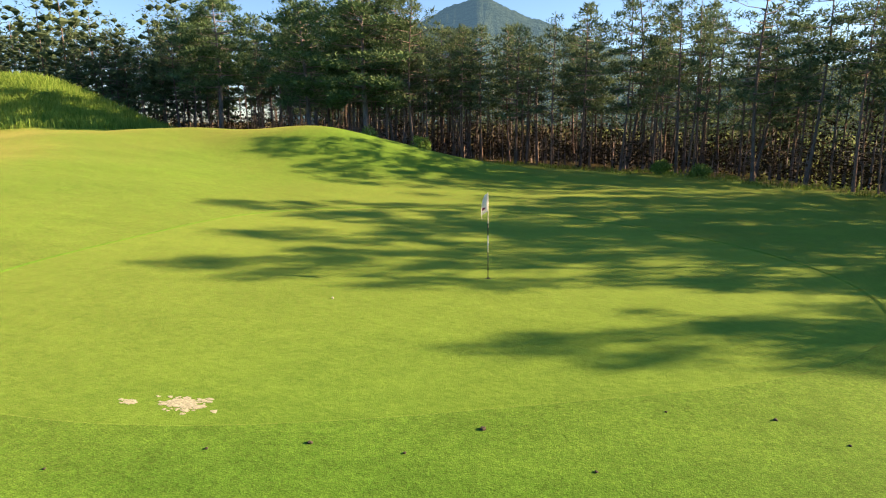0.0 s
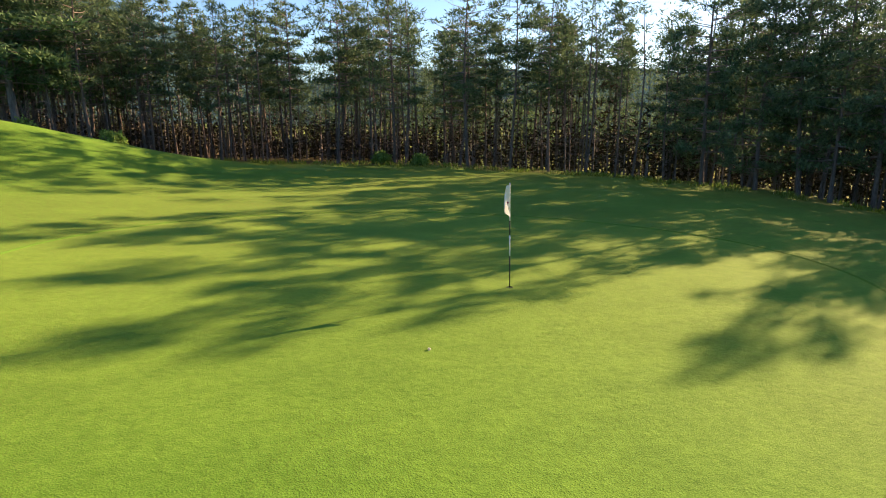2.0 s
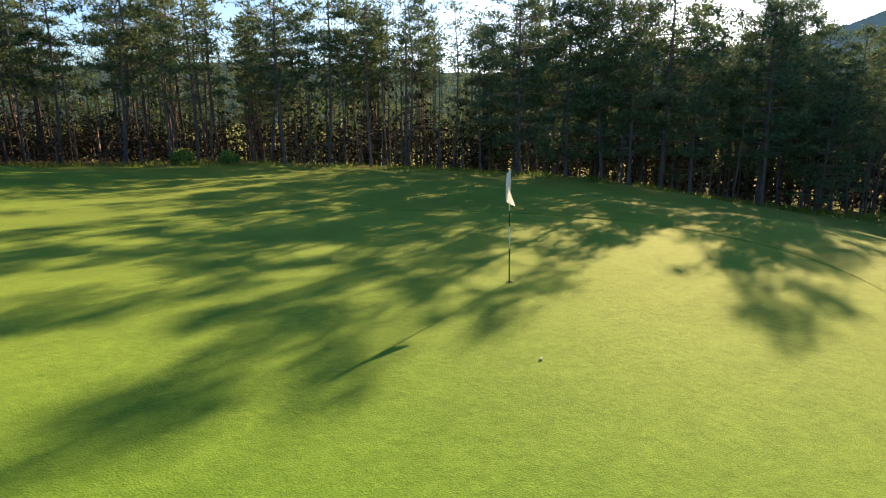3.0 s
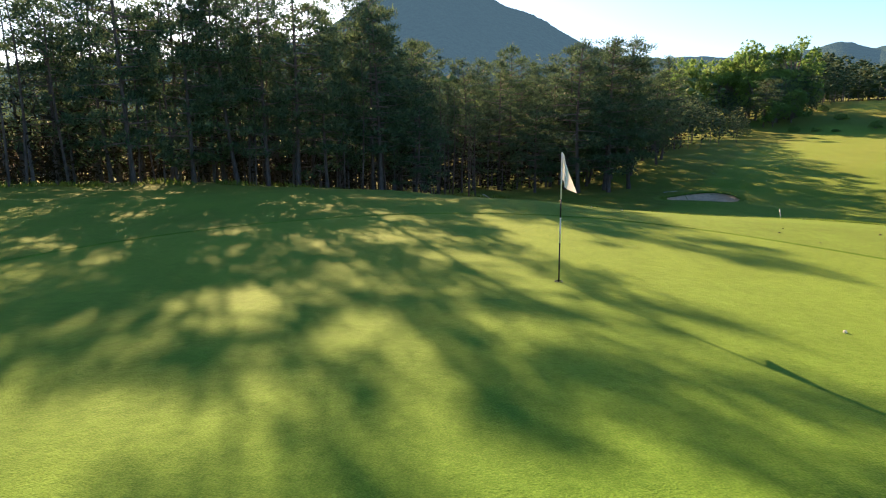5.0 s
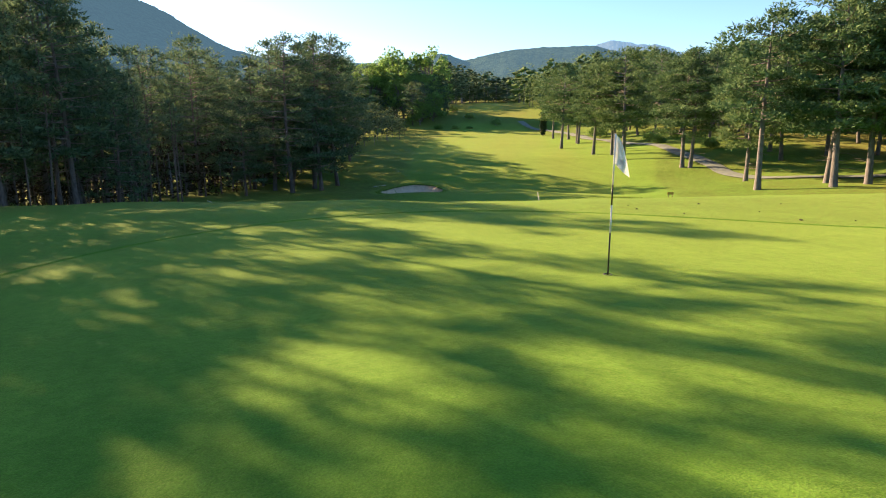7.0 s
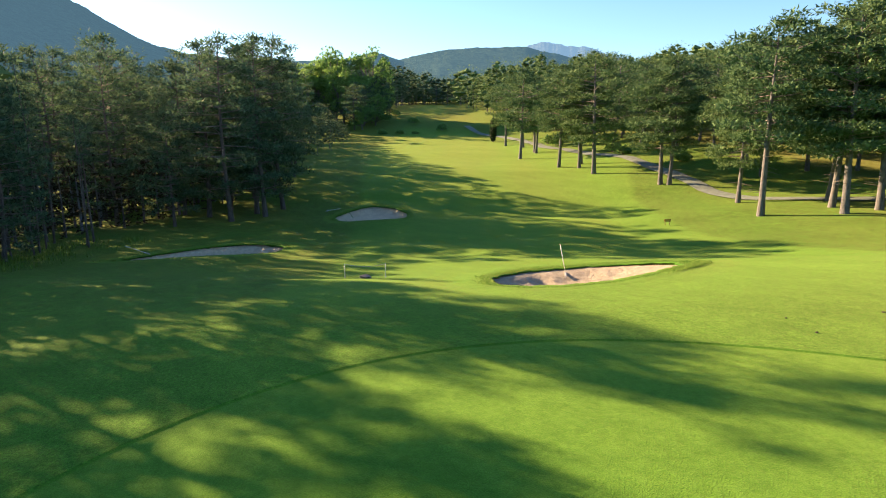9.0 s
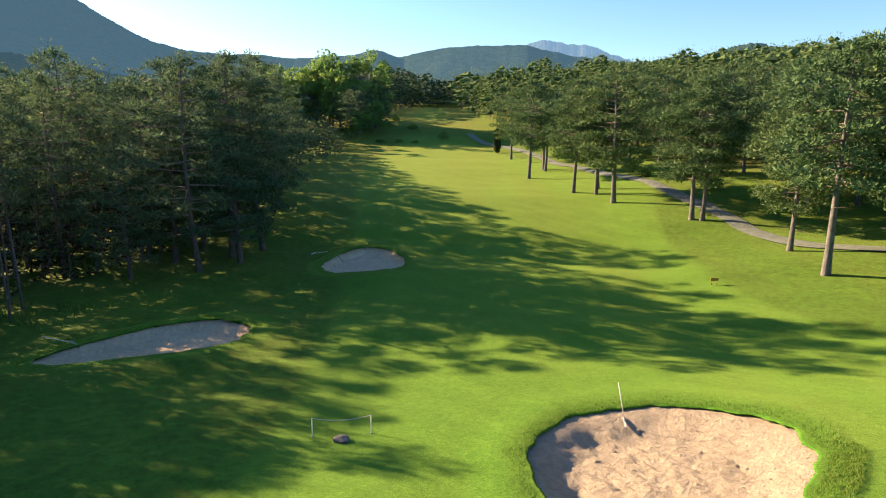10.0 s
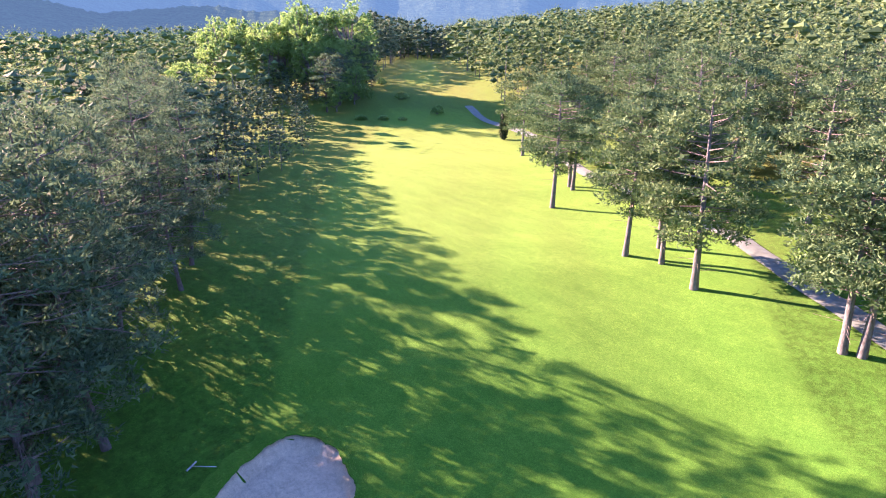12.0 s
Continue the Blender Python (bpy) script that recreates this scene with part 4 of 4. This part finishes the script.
def rake(x, y, z, lean, turn, label):
    thing = tagged(new("bunker_rake"), label, "rake")
    thing.matrix_world = pose(x, y, z, 0, lean, turn)
    part("handle", rod((0, 0, 0.02), (0, 0, 1.2), 0.013), WHITE, thing)
    part("head", block(0.06, 0.6, 0.05, (0, 0, 0.03)), PLASTIC, thing)
    for k in range(9):
        part("tine", rod((0, -0.27 + k * 0.0675, 0.01), (0.03, -0.27 + k * 0.0675, -0.09), 0.006, 0.003, 6), PLASTIC, thing)


rake(15.33, -13.0, float(height(15.33, -13.0)) + 0.06, 12, 40, "white-handled rake standing in the sand bunker")
rake(34.6, -3.0, float(height(34.6, -3.0)) + 0.14, 62, 100, "white-handled rake leaning in the shaded bunker")
rake(46.4, -20.2, float(height(46.4, -20.2)) + 0.12, 80, 215, "rake lying on the grass beside the bunker")


def rope_fence():
    thing = tagged(new("rope_fence"), "low grey rope strung between two thin posts on the turf", "fence")
    ends = [(19.75, -5.95), (19.05, -7.25)]
    tops = []
    for x, y in ends:
        z = ground_at(x, y)
        part("post", rod((x, y, z - 0.1), (x, y, z + 0.5), 0.013), WHITE, thing)
        part("foot", rod((x, y, z - 0.02), (x, y, z + 0.025), 0.03), PLASTIC, thing)
        tops.append(Vector((x, y, z + 0.5)))
    line = [tops[0].lerp(tops[1], k / 8) - Vector((0, 0, 0.1 * (1 - (k / 4 - 1) ** 2))) for k in range(9)]
    v, f = [], []
    tube(v, f, line, [0.009] * 9, 6)
    bm = bmesh.new()
    vs = [bm.verts.new(p) for p in v]
    for q in f:
        bm.faces.new([vs[i] for i in q])
    part("rope", bm, PLASTIC, thing)


rope_fence()


def lump(name, x, y, size, mat, label, category, flat=0.5, lift=0.0):
    bm = bmesh.new()
    bmesh.ops.create_icosphere(bm, subdivisions=2, radius=size)
    for v in bm.verts:
        v.co *= 1 + 0.45 * noise.noise(v.co / size * 1.3 + Vector((x, y, 0)))
        v.co.z *= flat
    me = bpy.data.meshes.new(name)
    bm.to_mesh(me)
    bm.free()
    me.materials.append(mat)
    ob = tagged(new(name, me), label, category)
    ob.location = (x, y, ground_at(x, y) + lift)
    return ob


lump("stone", 19.0, -6.35, 0.2, DARK_STONE, "grey stone lying by the rope fence", "stone", 0.5, 0.03)
for x, y, s in ((-1.12, -8.37, 0.035), (0.84, -7.53, 0.04), (0.02, -8.3, 0.022), (3.2, -6.5, 0.02), (4.6, -6.4, 0.03), (5.3, -6.9, 0.022),
                (2.2, -8.2, 0.02), (-2.2, -8.8, 0.02), (4.2, -8.6, 0.03), (2.7, -10.2, 0.02), (-3.6, -9.6, 0.018)):
    tagged(lump("turf_clod", x, y, s, DIRT, "small dark clod of earth on the mown turf", "clod", 0.6), group="clods on the turf")


rng_stone = random.Random(8)
for _ in range(34):
    sx, sy = bunker_point(0, 0.75 * math.sqrt(rng_stone.random()), rng_stone.uniform(0, 6.28))
    s = rng_stone.uniform(0.025, 0.07)
    tagged(lump("sand_lump", sx, sy, s, SAND, "small lump of loose sand in the bunker", "sand", 0.7, 0.0), group="lumps in the sand")


def scar(mid_x, mid_y, count, reach_x, reach_y, seed):
    """A worn spot in the turf: many small bare flecks, thickest in its middle."""
    rng = random.Random(seed)
    bm = bmesh.new()
    for _ in range(count):
        x, y, r = mid_x + rng.gauss(0, reach_x), mid_y + rng.gauss(0, reach_y), rng.uniform(0.012, 0.042)
        mid = bm.verts.new((x, y, float(height(x, y)) + 0.006))
        ring = []
        for k in range(9):
            a = k * math.tau / 9
            q = r * rng.uniform(0.5, 1.4)
            px, py = x + q * 1.4 * math.cos(a), y + q * math.sin(a)
            ring.append(bm.verts.new((px, py, float(height(px, py)) + 0.003)))
        for k in range(9):
            bm.faces.new((mid, ring[k], ring[(k + 1) % 9]))
    me = bpy.data.meshes.new("turf_scar")
    bm.to_mesh(me)
    bm.free()
    me.materials.append(SCAR)
    tagged(new("turf_scar", me), "bare sandy patch worn in the green", "ground", kind="structure")


scar(-3.1, -7.83, 130, 0.15, 0.09, 3)
scar(-3.85, -8.0, 22, 0.06, 0.035, 4)


def marker(x, y):
    thing = tagged(new("course_marker"), "small yellow-brown course marker on two short legs", "sign")
    thing.matrix_world = pose(x, y, ground_at(x, y), 0, 0, 48)
    part("board", block(0.46, 0.05, 0.2, (0, 0, 0.32)), SIGN, thing)
    for s in (-0.15, 0.15):
        part("leg", rod((s, 0, -0.05), (s, 0, 0.24), 0.02), WOODEN, thing)


marker(22.9, -33.4)


# the gravel path along the wood
def ribbon(name, line, wide, mat, label, category):
    pts = []
    for i in range(len(line) - 1):
        p0, p1, p2, p3 = (Vector(line[max(0, min(len(line) - 1, i + k))]) for k in (-1, 0, 1, 2))
        for q in range(14):
            k = q / 14
            pts.append(0.5 * (2 * p1 + (p2 - p0) * k + (2 * p0 - 5 * p1 + 4 * p2 - p3) * k * k + (3 * p1 - p0 - 3 * p2 + p3) * k ** 3))
    verts, faces, cols = [], [], 7
    for i, p in enumerate(pts):
        way = (pts[min(i + 1, len(pts) - 1)] - pts[max(i - 1, 0)]).normalized()
        for j in range(cols):
            off = (j / (cols - 1) - 0.5) * wide * (1 + 0.08 * noise.noise((p.x * 0.4, p.y * 0.4, j)))
            x, y = p.x - way.y * off, p.y + way.x * off
            verts.append((x, y, ground_at(x, y) + 0.07 + 0.05 * (1 - (2 * j / (cols - 1) - 1) ** 2)))
            if i + 1 < len(pts) and j + 1 < cols:
                a = i * cols + j
                faces.append((a, a + 1, a + cols + 1, a + cols))
    return tagged(mesh_object(name, verts, faces, mat), label, category, kind="structure")


ribbon("path", [(2, -52), (9, -48.5), (15, -46.3), (20, -45), (25, -46.3), (30.2, -50), (37.5, -54.8), (43.3, -58.9), (52, -64), (60, -68.4), (66, -71), (78, -80), (89.3, -88), (98, -91.5), (107, -94), (116, -99)],
       1.6, GRAVEL, "pale gravel buggy path winding beside the wood", "path")

# leafy trees at the bend of the fairway
LEAFY = [tagged(make_broadleaf(101 + i, (20.5, 18, 9.5)[i], (6.2, 5.5, 4.0)[i], (60, 52, 30)[i], 20, 14, (0.12, 0.12, 0.1)[i], (0.42, 0.4, 0.32)[i], (0.28, 0.27, 0.22)[i]),
                "bright green leafy tree at the edge of the far fairway", "tree", "leafy trees") for i in range(3)]
for x, y, s, k in ((146, -91, 1.0, 0), (139, -85, 0.72, 1), (150, -82, 1.03, 0), (151, -74, 0.95, 1), (156, -66, 0.9, 0), (163, -72, 1.0, 1),
                   (131, -82, 0.95, 2), (128, -76, 0.8, 2), (128, -48, 0.75, 1), (143, -80, 0.9, 1), (147, -86.5, 1.1, 2), (155, -84, 0.95, 0), (152, -78, 0.9, 1)):
    plant(LEAFY[k], x, y, s)
for kind in LEAFY:
    for o in (*kind.children, kind):
        bpy.data.objects.remove(o)


def bush(x, y, tall, wide, seed, mat=LEAVES, label="rounded green bush beside the fairway"):
    """A low leafy bush on short stems."""
    rng = np.random.default_rng(seed)
    thing = tagged(new("bush"), label, "bush")
    thing.location = (x, y, ground_at(x, y))
    sv, sf = [], []
    for k in range(6):
        a = k * 1.05
        tube(sv, sf, [(0, 0, -0.1), (wide * 0.35 * math.cos(a), wide * 0.35 * math.sin(a), tall * 0.6)], [0.035, 0.012], 5)
    d = rng.normal(size=(110, 3))
    d /= np.linalg.norm(d, axis=1, keepdims=True)
    d[:, 2] = np.abs(d[:, 2])
    mids = d * np.array([wide * 0.5, wide * 0.5, tall * 0.75]) * rng.uniform(0.5, 1.05, (110, 1)) + (0, 0, tall * 0.15)
    cv, cf = tufts(rng, mids, 11, 0.22, 0.13, 0.2, 1.0)
    tagged(link_part("stem_cluster", to_mesh("stem_cluster", sv, sf, TWIG), thing), kind="stuff")
    link_part("foliage", to_mesh("foliage", cv, cf, mat, False), thing)


for i, (x, y, t_, w_) in enumerate(((114.5, -89.8, 1.8, 2.6), (147, -99.5, 1.8, 2.6), (116.5, -78.8, 0.8, 2.0), (119.5, -76.0, 1.0, 2.4), (114.5, -81.6, 0.5, 1.6), (67, -74.5, 1.8, 2.6), (50.5, -66.5, 1.6, 2.4),
                                    (46.5, -63, 1.3, 2.0), (36, -58.5, 1.2, 2.0), (130, -93, 1.6, 3.0), (70.5, -76.5, 1.5, 2.4))):
    bush(x, y, t_, w_, 300 + i)
for i, (x, y, t_, w_) in enumerate(((-9.0, 31.5, 1.3, 1.6), (-13.5, 33.0, 2.0, 2.0), (-17, 33.6, 1.4, 1.6), (9.3, 35.6, 1.0, 1.6), (11.8, 33.8, 0.8, 1.4))):
    bush(x, y, t_, w_, 330 + i, LEAVES, "light green shrub at the foot of the pines")


def cypress(x, y, tall):
    rng = np.random.default_rng(41)
    thing = tagged(new("cypress_tree"), "narrow dark columnar cypress beside the path", "tree")
    thing.location = (x, y, ground_at(x, y))
    tv, tf = [], []
    tube(tv, tf, [(0, 0, -0.2), (0, 0, tall * 0.8)], [0.12, 0.03], 7)
    k = rng.uniform(0, 1, 900)
    r = 0.62 * np.sin(np.pi * (0.12 + 0.86 * k)) ** 0.6 * np.sqrt(rng.uniform(0.3, 1.1, 900))
    a = rng.uniform(0, 6.28, 900)
    cv, cf = tufts(rng, np.stack([r * np.cos(a), r * np.sin(a), 0.15 + k * tall], 1), 3, 0.3, 0.12, 0.9, 0.6)
    link_part("trunk", to_mesh("trunk", tv, tf, BARK), thing)
    link_part("crown", to_mesh("crown", cv, cf, CYPRESS, False), thing)


cypress(91.4, -84.0, 4.4)


# ---- long grass ----
def blades(name, label, places, tall, wide, seed, lift=0.01, bunker=None, mat=GRASS):
    """Long grass: bent blades of two faces each, past counting."""
    rng = np.random.default_rng(seed)
    n = len(places)
    p = np.array(places, float)
    z = height(p[:, 0], p[:, 1]) + swell(p[:, 0], p[:, 1]) + lift
    if bunker is not None:
        z = np.maximum(z, lie(p[:, 0], p[:, 1]) + lift - 0.5 * (bunker_reach(p[:, 0], p[:, 1], bunker) > 1.3))
    root = np.stack([p[:, 0], p[:, 1], z], 1)
    a = rng.uniform(0, 6.28, n)
    w = np.stack([np.cos(a), np.sin(a), 0 * a], 1) * (wide * rng.uniform(0.6, 1.4, (n, 1)))
    h = tall * rng.uniform(0.5, 1.2, (n, 1))
    bend = np.stack([rng.normal(size=n), rng.normal(size=n), 0 * a], 1) * h * 0.3
    up = np.array([[0, 0, 1.0]])
    v = np.stack([root - w, root + w, root + w * 0.7 + up * h * 0.55 + bend * 0.35, root - w * 0.7 + up * h * 0.55 + bend * 0.35, root + up * h + bend], 1).reshape(-1, 3)
    i = np.arange(n)[:, None] * 5
    faces = (i + np.array([[0, 1, 2, 3]])).tolist() + (i + np.array([[3, 2, 4]])).tolist()
    return tagged(mesh_object(name, v.tolist(), faces, mat, False), label, "grass", kind="stuff")


TONGUE = 1.72
rng_grass = np.random.default_rng(77)
spread_out = rng_grass.normal(size=(60000, 2)) * (9, 7) + (-47, 31)
rise = 6.2 * np.exp(-(((spread_out[:, 0] + 47) / 12) ** 2 + ((spread_out[:, 1] - 34) / 10) ** 2))
blades("long_grass", "tall bright uncut grass on the bank", spread_out[rise > 1.0][:30000], 0.75, 0.03, 1, mat=TALL_GRASS)
strip = []
for (ax, ay), (bx, by) in zip(WOOD_EDGE[3:14], WOOD_EDGE[4:15]):
    run = math.hypot(bx - ax, by - ay)
    nx, ny = -(by - ay) / run, (bx - ax) / run
    for _ in range(int(run * 130)):
        k, d = rng_grass.uniform(), rng_grass.normal() * 1.1 + 0.6
        x, y = ax + (bx - ax) * k + nx * d, ay + (by - ay) * k + ny * d
        if noise.noise((x * 0.5, y * 0.5, 0)) > -0.1:
            strip.append((x, y))
for k, (count, tall) in enumerate(((9000, 0.05), (4000, 0.06), (3500, 0.06))):
    rim = []
    for _ in range(count):
        ang, r = rng_grass.uniform(0, 6.28), 0.965 + abs(rng_grass.normal()) * 0.09
        rim.append(bunker_point(k, r, ang))
    blades("lip_grass", "uncut grass fringe on the rim of the bunker", rim, tall, 0.007, 20 + k, 0.045, k)
# the long tongue of rough grass at the tip of the deep bunker
tongue = [bunker_point(0, 0.99 + 0.24 * rng_grass.uniform() ** 0.7, TONGUE + rng_grass.normal() * 0.22) for _ in range(2600)]
blades("bunker_grass", "coarse green grass growing into the end of the bunker", tongue, 0.08, 0.008, 31, 0.03)
blades("edge_grass", "uncut tufts of grass along the edge of the wood", strip, 0.32, 0.018, 2)
